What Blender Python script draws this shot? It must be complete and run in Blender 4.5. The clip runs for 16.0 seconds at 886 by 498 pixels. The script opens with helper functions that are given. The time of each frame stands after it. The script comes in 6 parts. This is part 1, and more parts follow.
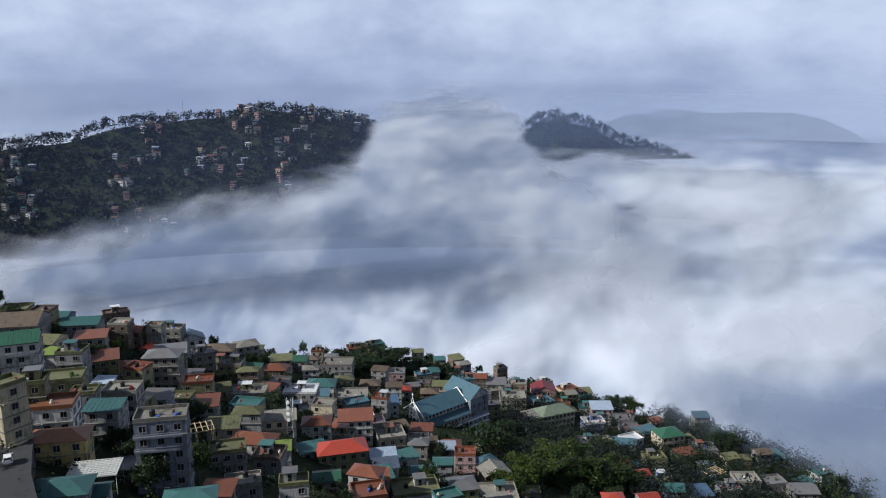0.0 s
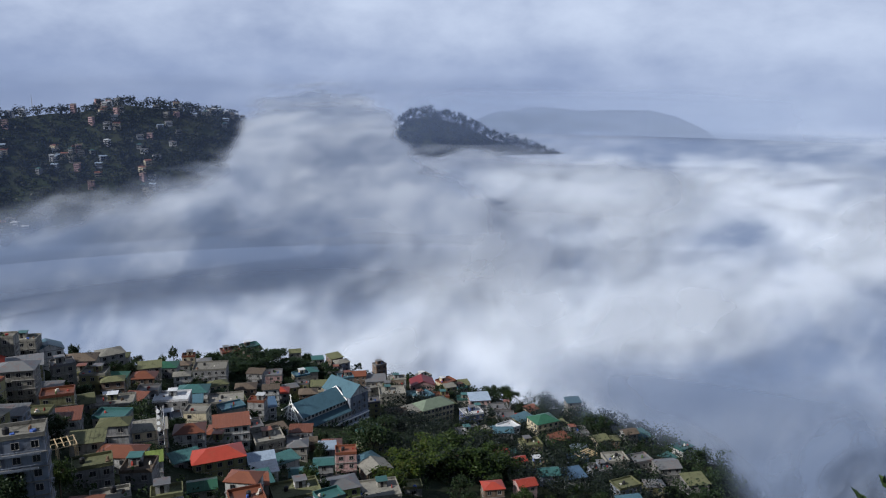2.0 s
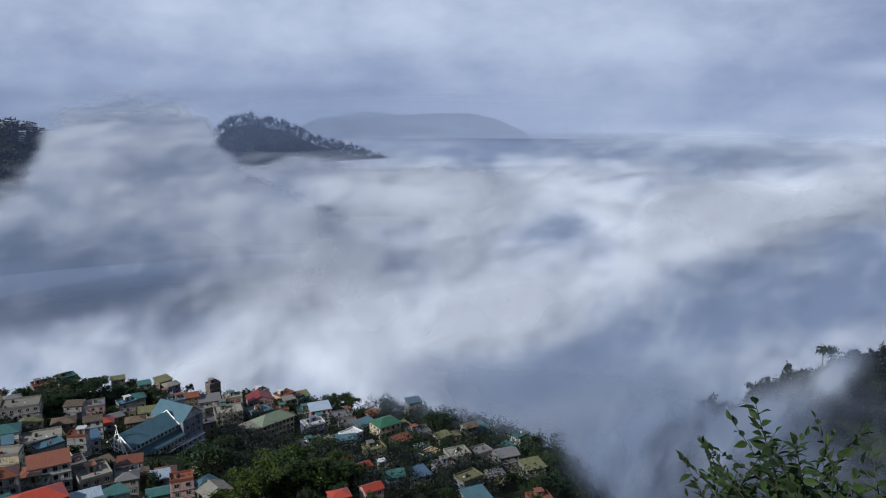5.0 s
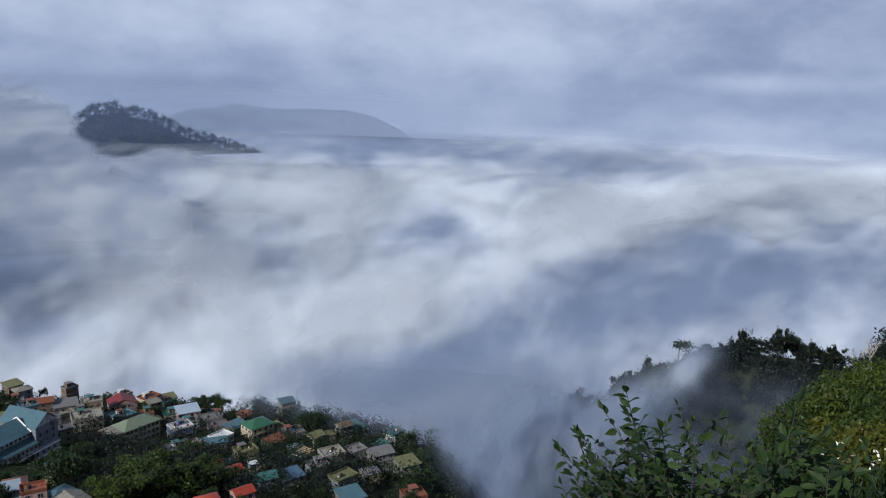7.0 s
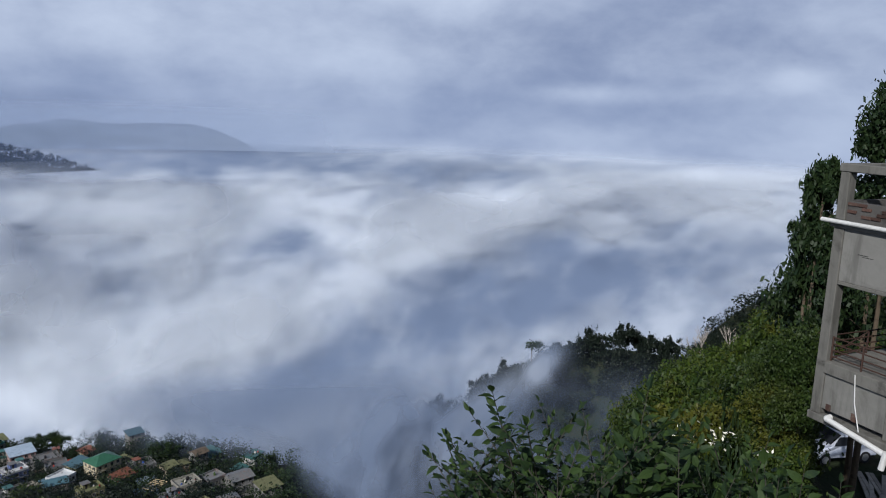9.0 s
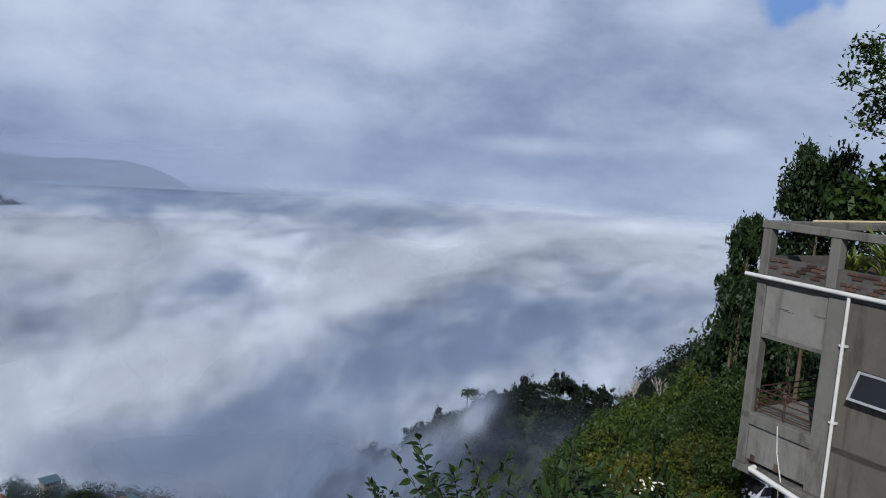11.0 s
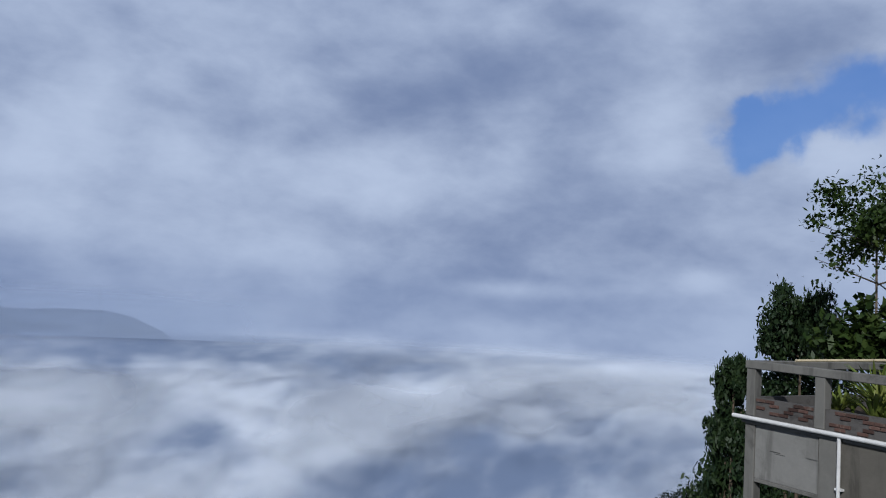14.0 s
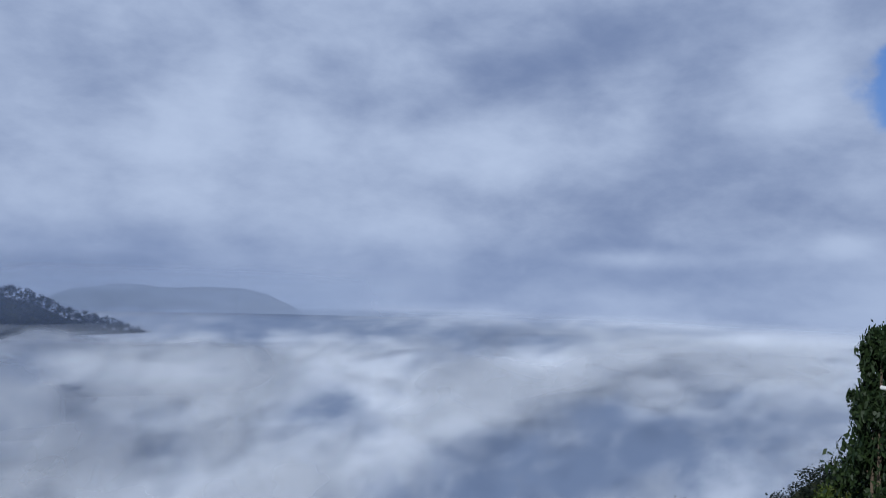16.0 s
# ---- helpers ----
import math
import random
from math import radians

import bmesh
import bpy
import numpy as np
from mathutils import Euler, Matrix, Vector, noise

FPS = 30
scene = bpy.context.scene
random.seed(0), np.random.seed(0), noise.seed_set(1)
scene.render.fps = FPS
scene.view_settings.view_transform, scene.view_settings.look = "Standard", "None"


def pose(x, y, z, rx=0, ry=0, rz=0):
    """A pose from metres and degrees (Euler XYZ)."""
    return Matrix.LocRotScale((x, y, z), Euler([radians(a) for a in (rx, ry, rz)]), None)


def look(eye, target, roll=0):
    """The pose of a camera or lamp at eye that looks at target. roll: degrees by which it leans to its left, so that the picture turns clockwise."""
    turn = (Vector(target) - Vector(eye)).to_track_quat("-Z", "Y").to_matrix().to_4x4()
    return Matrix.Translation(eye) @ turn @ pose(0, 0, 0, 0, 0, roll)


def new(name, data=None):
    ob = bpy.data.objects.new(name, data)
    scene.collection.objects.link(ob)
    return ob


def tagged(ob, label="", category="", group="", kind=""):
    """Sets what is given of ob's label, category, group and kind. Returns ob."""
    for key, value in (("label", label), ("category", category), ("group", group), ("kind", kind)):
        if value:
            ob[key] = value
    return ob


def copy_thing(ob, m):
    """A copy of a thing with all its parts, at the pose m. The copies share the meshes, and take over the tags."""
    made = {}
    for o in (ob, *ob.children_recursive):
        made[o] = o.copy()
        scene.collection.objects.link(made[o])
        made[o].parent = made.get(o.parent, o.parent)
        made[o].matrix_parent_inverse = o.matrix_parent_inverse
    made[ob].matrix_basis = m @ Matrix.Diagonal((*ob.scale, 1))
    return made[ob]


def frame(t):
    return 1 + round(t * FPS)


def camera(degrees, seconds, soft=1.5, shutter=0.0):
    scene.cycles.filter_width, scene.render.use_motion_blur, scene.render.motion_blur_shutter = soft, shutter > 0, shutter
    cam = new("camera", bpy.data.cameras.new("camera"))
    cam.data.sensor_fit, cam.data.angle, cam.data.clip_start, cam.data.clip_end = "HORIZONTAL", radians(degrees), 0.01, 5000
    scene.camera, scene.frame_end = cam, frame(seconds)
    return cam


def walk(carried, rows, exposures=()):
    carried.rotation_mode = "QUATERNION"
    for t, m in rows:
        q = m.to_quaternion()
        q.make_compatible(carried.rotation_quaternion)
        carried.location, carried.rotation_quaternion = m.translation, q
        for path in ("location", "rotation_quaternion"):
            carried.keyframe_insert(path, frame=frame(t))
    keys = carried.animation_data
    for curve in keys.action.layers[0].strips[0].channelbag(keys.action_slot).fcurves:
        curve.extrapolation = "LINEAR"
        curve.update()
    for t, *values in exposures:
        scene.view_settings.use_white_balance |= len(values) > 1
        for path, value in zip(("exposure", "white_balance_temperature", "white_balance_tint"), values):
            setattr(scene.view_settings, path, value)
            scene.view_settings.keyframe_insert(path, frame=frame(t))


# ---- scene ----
# The camera stands on a high terrace over the valley (world origin) and turns to the right.
cam = camera(59.8, 16.0, soft=1.1)
PATH = [
    (0.0, pose(0.000, 0.000, -0.000, 77.70, -0.00, -0.00)),
    (0.5, pose(-0.000, 0.000, -0.000, 77.26, -0.07, -0.99)),
    (1.0, pose(-0.000, 0.000, -0.000, 77.11, -0.35, -2.77)),
    (1.5, pose(-0.000, 0.000, -0.000, 77.30, -0.60, -5.97)),
    (2.0, pose(-0.000, 0.000, -0.000, 77.49, -0.63, -9.27)),
    (2.5, pose(-0.000, 0.000, -0.000, 77.64, -0.14, -11.10)),
    (3.0, pose(-0.000, 0.000, 0.000, 77.79, 0.07, -12.66)),
    (3.5, pose(-0.013, 0.002, -0.007, 77.93, 0.33, -14.52)),
    (4.0, pose(-0.025, 0.004, -0.015, 78.10, 0.37, -17.07)),
    (6.5, pose(-0.081, 0.032, -0.054, 77.69, -1.52, -28.74)),
    (7.0, pose(-0.090, 0.039, -0.063, 77.98, -2.38, -30.99)),
    (7.5, pose(-0.098, 0.050, -0.072, 78.30, -3.06, -34.05)),
    (8.0, pose(-0.107, 0.060, -0.079, 78.64, -2.57, -36.14)),
    (8.5, pose(-0.114, 0.072, -0.086, 79.14, -2.25, -38.69)),
    (9.0, pose(-0.120, 0.086, -0.094, 79.24, -2.02, -42.11)),
    (11.5, pose(-0.080, 0.042, -0.089, 84.45, -4.26, -47.21)),
    (12.0, pose(-0.080, 0.042, -0.089, 86.59, -4.45, -47.85)),
    (12.5, pose(-0.081, 0.041, -0.089, 87.86, -4.25, -49.06)),
    (13.0, pose(-0.081, 0.041, -0.089, 89.55, -4.05, -49.26)),
    (13.5, pose(-0.081, 0.041, -0.090, 91.59, -3.72, -48.95)),
    (14.0, pose(-0.080, 0.042, -0.090, 93.71, -3.28, -47.77)),
    (14.5, pose(-0.078, 0.043, -0.090, 94.94, -3.06, -45.68)),
    (15.0, pose(-0.075, 0.046, -0.090, 94.55, -3.56, -41.73)),
    (15.5, pose(-0.074, 0.048, -0.090, 93.24, -3.21, -39.37)),
    (16.0, pose(-0.073, 0.048, -0.091, 91.28, -2.07, -38.81)),
]
walk(cam, PATH, exposures=[(0.0, 0.16, 6200, 10), (4.0, -0.10, 6100, 10), (9.0, -0.13, 6100, 10), (12.5, -0.28, 6000, 10), (16.0, -0.34, 5750, 10)])

# ---------------------------------------------------------------- light
SUN_AZ, SUN_EL = 251.0, 35.0          # compass degrees from +y towards +x; height
sun_to = Vector((math.sin(radians(SUN_AZ)) * math.cos(radians(SUN_EL)),
                 math.cos(radians(SUN_AZ)) * math.cos(radians(SUN_EL)), math.sin(radians(SUN_EL))))
sun_data = bpy.data.lights.new("sun", "SUN")
sun_data.energy, sun_data.angle, sun_data.color = 5.0, radians(0.7), (1.0, 0.95, 0.87)
sun = new("sun", sun_data)
sun.matrix_world = look(sun_to * 300, (0, 0, 0))


class Nodes:
    """Short hand for node trees."""

    def __init__(self, tree):
        self.t = tree
        tree.nodes.clear()

    def n(self, kind, inputs=None, **props):
        nd = self.t.nodes.new(kind)
        for k, v in props.items():
            setattr(nd, k, v)
        for k, v in (inputs or {}).items():
            if isinstance(v, bpy.types.NodeSocket):
                self.t.links.new(v, nd.inputs[k])
            else:
                nd.inputs[k].default_value = v
        return nd

    def math(self, op, a, b=0.5, clamp=False):
        return self.n("ShaderNodeMath", {0: a, 1: b}, operation=op, use_clamp=clamp).outputs[0]

    def noise(self, vec, scale, detail=4.0, rough=0.55, dist=0.0):
        return self.n("ShaderNodeTexNoise", {"Vector": vec, "Scale": scale, "Detail": detail, "Roughness": rough, "Distortion": dist}).outputs[0]

    def step(self, v, lo, hi):
        return self.n("ShaderNodeMapRange", {0: v, 1: lo, 2: hi, 3: 0.0, 4: 1.0}, interpolation_type="SMOOTHSTEP").outputs[0]

    def mix(self, fac, a, b):
        nd = self.n("ShaderNodeMix", {0: fac, 6: a, 7: b}, data_type="RGBA")
        return nd.outputs[2]

    def blob(self, vec, centre, size):
        """1 at the centre, 0 past size."""
        d = self.n("ShaderNodeVectorMath", {0: vec, 1: centre}, operation="SUBTRACT").outputs[0]
        d = self.n("ShaderNodeVectorMath", {0: d, 1: (1 / size[0], 1 / size[1], 1 / size[2])}, operation="MULTIPLY").outputs[0]
        d = self.n("ShaderNodeVectorMath", {0: d}, operation="LENGTH").outputs["Value"]
        return self.step(d, 1.0, 0.0)


def way_to(az, el):
    a, e = radians(az), radians(el)
    return (math.sin(a) * math.cos(e), math.cos(a) * math.cos(e), math.sin(e))


world = bpy.data.worlds.new("sky")
scene.world = world
world.use_nodes = True
N = Nodes(world.node_tree)
geo = N.n("ShaderNodeTexCoord").outputs["Generated"]
sky = N.n("ShaderNodeTexSky", sky_type="NISHITA", sun_disc=False, sun_elevation=radians(SUN_EL), sun_rotation=radians(SUN_AZ))
blue = N.n("ShaderNodeHueSaturation", {"Saturation": 1.35, "Value": 0.105, "Color": sky.outputs[0]}).outputs[0]
warp = N.n("ShaderNodeVectorMath", {0: geo, 1: (1.0, 1.0, 1.9)}, operation="MULTIPLY").outputs[0]
big = N.noise(warp, 3.4, 4, 0.5, 0.12)
fine = N.noise(warp, 9.0, 7, 0.56, 0.12)
body = N.math("ADD", N.math("MULTIPLY", big, 0.55), N.math("MULTIPLY", fine, 0.45))
up = N.n("ShaderNodeSeparateXYZ", {0: geo}).outputs[2]
# cloud billows and heavy grey bases: compass direction, height, half width and height in degrees, brighter or darker
BILLOWS = ((39.5, 8.3, 15, 3.6, 0.17), (21, 10.5, 11, 6.5, 0.19), (28.8, 10.2, 4, 3.6, 0.08), (62.5, 12.2, 6.5, 5.0, 0.20), (64.2, 16.8, 3, 4, 0.11), (53.6, 1.0, 8, 1.1, 0.20),
           (66.4, 2.3, 3.6, 1.4, 0.18), (74.6, 11.0, 5, 2.6, 0.16), (10, 4.6, 14, 4.5, 0.10), (46, 15.5, 13, 5.5, -0.23),
           (71.6, 18.6, 8, 4, -0.18), (30, 0.4, 22, 2.4, -0.05), (50, -0.6, 26, 1.6, -0.04), (-22, 0.2, 22, 4.4, -0.17), (-2, 0.2, 11, 2.2, -0.04), (67, -2.0, 9, 2.6, 0.20), (39, -3.2, 9, 0.9, 0.12), (18, 0.2, 14, 3.0, -0.10), (55, -3.6, 8, 1.2, 0.12), (2, -3, 8, 2, 0.10))
for az, el, wide, tall, k in BILLOWS:
    s = math.sin(radians(wide))
    body = N.math("ADD", body, N.math("MULTIPLY", N.blob(geo, way_to(az, el), (s, s, math.sin(radians(tall)))), k))
cloud = N.mix(N.step(body, 0.22, 0.78), (0.235, 0.295, 0.455, 1), (0.62, 0.69, 0.83, 1))
low = N.step(up, 0.09, -0.02)
cloud = N.mix(N.math("MULTIPLY", low, 0.35), cloud, (0.33, 0.41, 0.60, 1))
ragged = N.n("ShaderNodeTexNoise", {"Vector": geo, "Scale": 14.0, "Detail": 6.0}).outputs["Color"]
ragged = N.n("ShaderNodeVectorMath", {0: ragged, 1: (0.5, 0.5, 0.5)}, operation="SUBTRACT").outputs[0]
ragged = N.n("ShaderNodeVectorMath", {0: ragged, "Scale": 0.11}, operation="SCALE").outputs[0]
ragged = N.n("ShaderNodeVectorMath", {0: ragged, 1: geo}, operation="ADD").outputs[0]
gap = N.blob(ragged, way_to(76.2, 14.9), (0.12, 0.12, 0.055))
gap = N.math("ADD", gap, N.blob(ragged, way_to(71.8, 13.2), (0.075, 0.075, 0.04)))
gap = N.math("ADD", gap, N.blob(ragged, way_to(69.2, 12.2), (0.065, 0.065, 0.05)))
gap = N.math("MULTIPLY", N.step(gap, 0.02, 0.85), 0.85)
col = N.mix(gap, cloud, N.mix(0.3, (0.125, 0.255, 0.66, 1), blue))
# overhead the cloud opens to deep blue, where the sun stands
# added above every view and kept dim, to lower the sky's fill light
col = N.mix(N.math("MULTIPLY", N.step(up, 0.36, 0.62), 0.85), col, N.n("ShaderNodeHueSaturation", {"Value": 0.05, "Color": sky.outputs[0]}).outputs[0])
bg = N.n("ShaderNodeBackground", {0: col, 1: 1.0})
N.t.links.new(bg.outputs[0], N.n("ShaderNodeOutputWorld").inputs[0])

# ---------------------------------------------------------------- materials
MATS = {}


def mat(name, color, rough=0.8, vary=0.35, scale=0.6, bump=0.3, metal=0.0, dirt=None, each=0.25, spec=0.3, streak=0.0):
    """A weathered surface: two scales of variation, stains, fine relief, and a shade of its own for each object."""
    if name in MATS:
        return MATS[name]
    m = bpy.data.materials.new(name)
    m.use_nodes = True
    n = Nodes(m.node_tree)
    pos = n.n("ShaderNodeNewGeometry").outputs["Position"]
    rnd = n.n("ShaderNodeObjectInfo").outputs["Random"]
    a = n.noise(pos, scale, 5, 0.65, 0.4)
    b = n.noise(pos, scale * 9, 4, 0.6)
    dark = dirt or tuple(c * 0.45 for c in color)
    lite = tuple(min(1.0, c * 1.2) for c in color)
    f = n.step(n.math("ADD", n.math("MULTIPLY", a, 0.7), n.math("MULTIPLY", b, 0.3)), 0.36, 0.66)
    base = n.mix(f, (*lite, 1), (*color, 1))
    base = n.mix(n.math("MULTIPLY", n.step(n.noise(pos, scale * 0.8 + 0.05, 6, 0.72, 1.2), 0.5, 0.72), vary * 2, True), base, (*dark, 1))
    if streak:
        run = n.n("ShaderNodeVectorMath", {0: pos, 1: (1.0, 1.0, 0.14)}, operation="MULTIPLY").outputs[0]
        base = n.mix(n.math("MULTIPLY", n.step(n.noise(run, scale * 3.5, 5, 0.65, 0.3), 0.48, 0.68), streak, True), base, (*(c * 0.55 for c in dark), 1))
    hsv = n.n("ShaderNodeHueSaturation", {"Color": base, "Value": n.n("ShaderNodeMapRange", {0: rnd, 1: 0.0, 2: 1.0, 3: 1 - each, 4: 1 + each * 0.6}).outputs[0]})
    bsdf = n.n("ShaderNodeBsdfPrincipled", {"Base Color": hsv.outputs[0], "Roughness": rough, "Metallic": metal, "Specular IOR Level": spec})
    if bump:
        bp = n.n("ShaderNodeBump", {"Strength": bump, "Distance": 0.02 / max(scale, 0.05), "Height": b})
        n.t.links.new(bp.outputs[0], bsdf.inputs["Normal"])
    n.t.links.new(bsdf.outputs[0], n.n("ShaderNodeOutputMaterial").inputs[0])
    MATS[name] = m
    return m


def leaf_mat(name, a, b, c):
    """Foliage: each leaf its own shade, some light passing through."""
    if name in MATS:
        return MATS[name]
    m = bpy.data.materials.new(name)
    m.use_nodes = True
    n = Nodes(m.node_tree)
    g = n.n("ShaderNodeNewGeometry")
    rnd = g.outputs["Random Per Island"]
    patch = n.noise(g.outputs["Position"], 0.35, 3, 0.6)
    col = n.mix(n.step(rnd, 0.0, 1.0), (*a, 1), (*b, 1))
    col = n.mix(n.step(patch, 0.48, 0.72), col, (*c, 1))
    d = n.n("ShaderNodeBsdfPrincipled", {"Base Color": col, "Roughness": 0.55, "Specular IOR Level": 0.25})
    tr = n.n("ShaderNodeBsdfTranslucent", {"Color": col})
    mx = n.n("ShaderNodeMixShader", {0: 0.25, 1: d.outputs[0], 2: tr.outputs[0]})
    n.t.links.new(mx.outputs[0], n.n("ShaderNodeOutputMaterial").inputs[0])
    MATS[name] = m
    return m


WALLS = {
    "white": (0.50, 0.50, 0.49), "cream": (0.50, 0.44, 0.31), "yellow": (0.46, 0.37, 0.16), "grey": (0.24, 0.24, 0.24),
    "bluegrey": (0.24, 0.27, 0.33), "olive": (0.22, 0.21, 0.11), "pink": (0.42, 0.27, 0.26), "lime": (0.38, 0.46, 0.16),
    "concrete": (0.26, 0.25, 0.22), "blue": (0.12, 0.16, 0.33), "brown": (0.17, 0.12, 0.09)}
ROOFS = {
    "teal": (0.050, 0.135, 0.130), "green": (0.040, 0.13, 0.080), "lime": (0.20, 0.27, 0.07), "red": (0.36, 0.055, 0.035),
    "rust": (0.20, 0.075, 0.045), "terracotta": (0.25, 0.11, 0.06), "grey": (0.15, 0.155, 0.16), "brown": (0.13, 0.10, 0.075),
    "white": (0.62, 0.64, 0.66), "blue": (0.075, 0.135, 0.22), "paleblue": (0.34, 0.42, 0.52), "maroon": (0.21, 0.03, 0.035),
    "concrete": (0.24, 0.23, 0.20), "slate": (0.075, 0.15, 0.19), "moss": (0.14, 0.145, 0.075)}


def wall_mat(c):
    return mat("wall_" + c, tuple(0.86 * v for v in WALLS[c]), 0.9, 0.5, 0.35, 0.3, dirt=tuple(0.26 * v + 0.01 for v in WALLS[c]), streak=0.6)


def roof_mat(c):
    flat = c in ("concrete", "moss", "brown")
    return mat("roof_" + c, tuple(0.75 * v for v in ROOFS[c]), 0.85 if flat else 0.45, 0.6 if c in ("rust", "concrete", "brown", "moss") else 0.3, 0.45, 0.35,
               dirt=(0.20, 0.075, 0.04) if c in ("rust", "red", "grey", "white") else None)


M_GLASS = mat("window_glass", (0.016, 0.018, 0.022), 0.3, 0.1, 1.0, 0.0, spec=0.22)
M_FRAME = mat("window_frame", (0.26, 0.25, 0.235), 0.7, 0.2, 2.0, 0.0)
# near-black for cracks and for the shade put into openings
M_DARK = mat("dark_opening", (0.025, 0.024, 0.024), 0.9, 0.2, 1.0, 0.0)
M_BARK = mat("bark", (0.085, 0.065, 0.045), 0.95, 0.4, 3.0, 0.6)
M_TANK = mat("black_plastic", (0.018, 0.018, 0.02), 0.5, 0.1, 2.0, 0.0)
M_STEEL = mat("galvanised_steel", (0.36, 0.37, 0.38), 0.45, 0.3, 3.0, 0.0, metal=0.6)
L_DARK = leaf_mat("leaf_dark", (0.013, 0.028, 0.011), (0.024, 0.042, 0.013), (0.020, 0.034, 0.010))
# leaf colour darkened to put cloud shadow into the woods
L_WOOD_SHADE = leaf_mat("leaf_wood_shade", (0.007, 0.013, 0.009), (0.014, 0.022, 0.013), (0.010, 0.017, 0.010))
L_MID = leaf_mat("leaf_mid", (0.016, 0.034, 0.007), (0.034, 0.058, 0.011), (0.046, 0.062, 0.011))
L_BRIGHT = leaf_mat("leaf_bright", (0.024, 0.046, 0.007), (0.056, 0.084, 0.011), (0.078, 0.080, 0.011))

# ---------------------------------------------------------------- helpers for meshes


def mesh_from(name, verts, faces, mats, idx=None, smooth=False):
    me = bpy.data.meshes.new(name)
    verts = np.asarray(verts, dtype=np.float32)
    me.from_pydata(verts.tolist() if len(verts) < 4 else verts, [], faces.tolist() if isinstance(faces, np.ndarray) else faces)
    for m in (mats if isinstance(mats, (list, tuple)) else [mats]):
        me.materials.append(m)
    if idx is not None:
        me.polygons.foreach_set("material_index", np.asarray(idx, dtype=np.int32))
    if smooth:
        me.polygons.foreach_set("use_smooth", np.ones(len(me.polygons), dtype=bool))
    me.update()
    return me


def part(name, bm, material, parent, label="", at=None):
    """Links a bmesh (or a ready mesh) as one mesh object under a thing or a part."""
    if isinstance(bm, bpy.types.Mesh):
        me = bm
    else:
        me = bpy.data.meshes.new(name)
        bm.to_mesh(me)
        bm.free()
        for m in (material if isinstance(material, (list, tuple)) else [material]):
            me.materials.append(m)
    ob = new(name, me)
    if parent:
        ob.parent = parent
    if at is not None:
        ob.matrix_basis = at
    if label:
        ob["label"] = label
    return ob


def box(bm, x0, y0, z0, x1, y1, z1, m=0, bevel=0.0):
    r = bmesh.ops.create_cube(bm, size=1.0, matrix=Matrix.Translation(((x0 + x1) / 2, (y0 + y1) / 2, (z0 + z1) / 2)) @ Matrix.Diagonal((x1 - x0, y1 - y0, z1 - z0, 1)))
    fs = {f for v in r["verts"] for f in v.link_faces}
    for f in fs:
        f.material_index = m
    if bevel:
        es = list({e for v in r["verts"] for e in v.link_edges})
        bmesh.ops.bevel(bm, geom=es, offset=bevel, segments=1, affect="EDGES", profile=0.5)
    return bm


def beam(bm, a, b, r, sides=6, m=0, r2=None):
    """A round bar from a to b."""
    a, b = Vector(a), Vector(b)
    d = b - a
    mt = Matrix.Translation((a + b) / 2) @ d.to_track_quat("Z", "Y").to_matrix().to_4x4()
    res = bmesh.ops.create_cone(bm, cap_ends=True, segments=sides, radius1=r, radius2=r if r2 is None else r2, depth=d.length, matrix=mt)
    for f in {f for v in res["verts"] for f in v.link_faces}:
        f.material_index = m
    return bm


def thing(name, x, y, z, turn=0.0, label="", category="", group="", kind=""):
    ob = new(name)
    ob.empty_display_size = 0.5
    ob.matrix_basis = pose(x, y, z, 0, 0, turn)
    return tagged(ob, label, category, group, kind)


# ---------------------------------------------------------------- the lie of the land
def fbm(x, y, size, octaves=4, seed=0.0):
    """Value noise on arrays, about -1 to 1."""
    x, y = np.asarray(x, float) / size + seed * 17.3, np.asarray(y, float) / size - seed * 9.1
    out, amp, tot = 0.0, 1.0, 0.0
    for _ in range(octaves):
        i, j = np.floor(x), np.floor(y)
        u, v = x - i, y - j
        u, v = u * u * u * (u * (u * 6 - 15) + 10), v * v * v * (v * (v * 6 - 15) + 10)

        def h(a, b):
            s = np.sin(a * 127.1 + b * 311.7) * 43758.5453
            return (s - np.floor(s)) * 2 - 1
        out = out + amp * ((h(i, j) * (1 - u) + h(i + 1, j) * u) * (1 - v) + (h(i, j + 1) * (1 - u) + h(i + 1, j + 1) * u) * v)
        tot += amp
        amp *= 0.5
        x, y = x * 2.03 + 5.2, y * 2.03 + 1.7
    return out / tot * 1.6


def smax(a, b, k):
    h = np.clip(0.5 + 0.5 * (a - b) / k, 0, 1)
    return b + (a - b) * h + k * h * (1 - h)


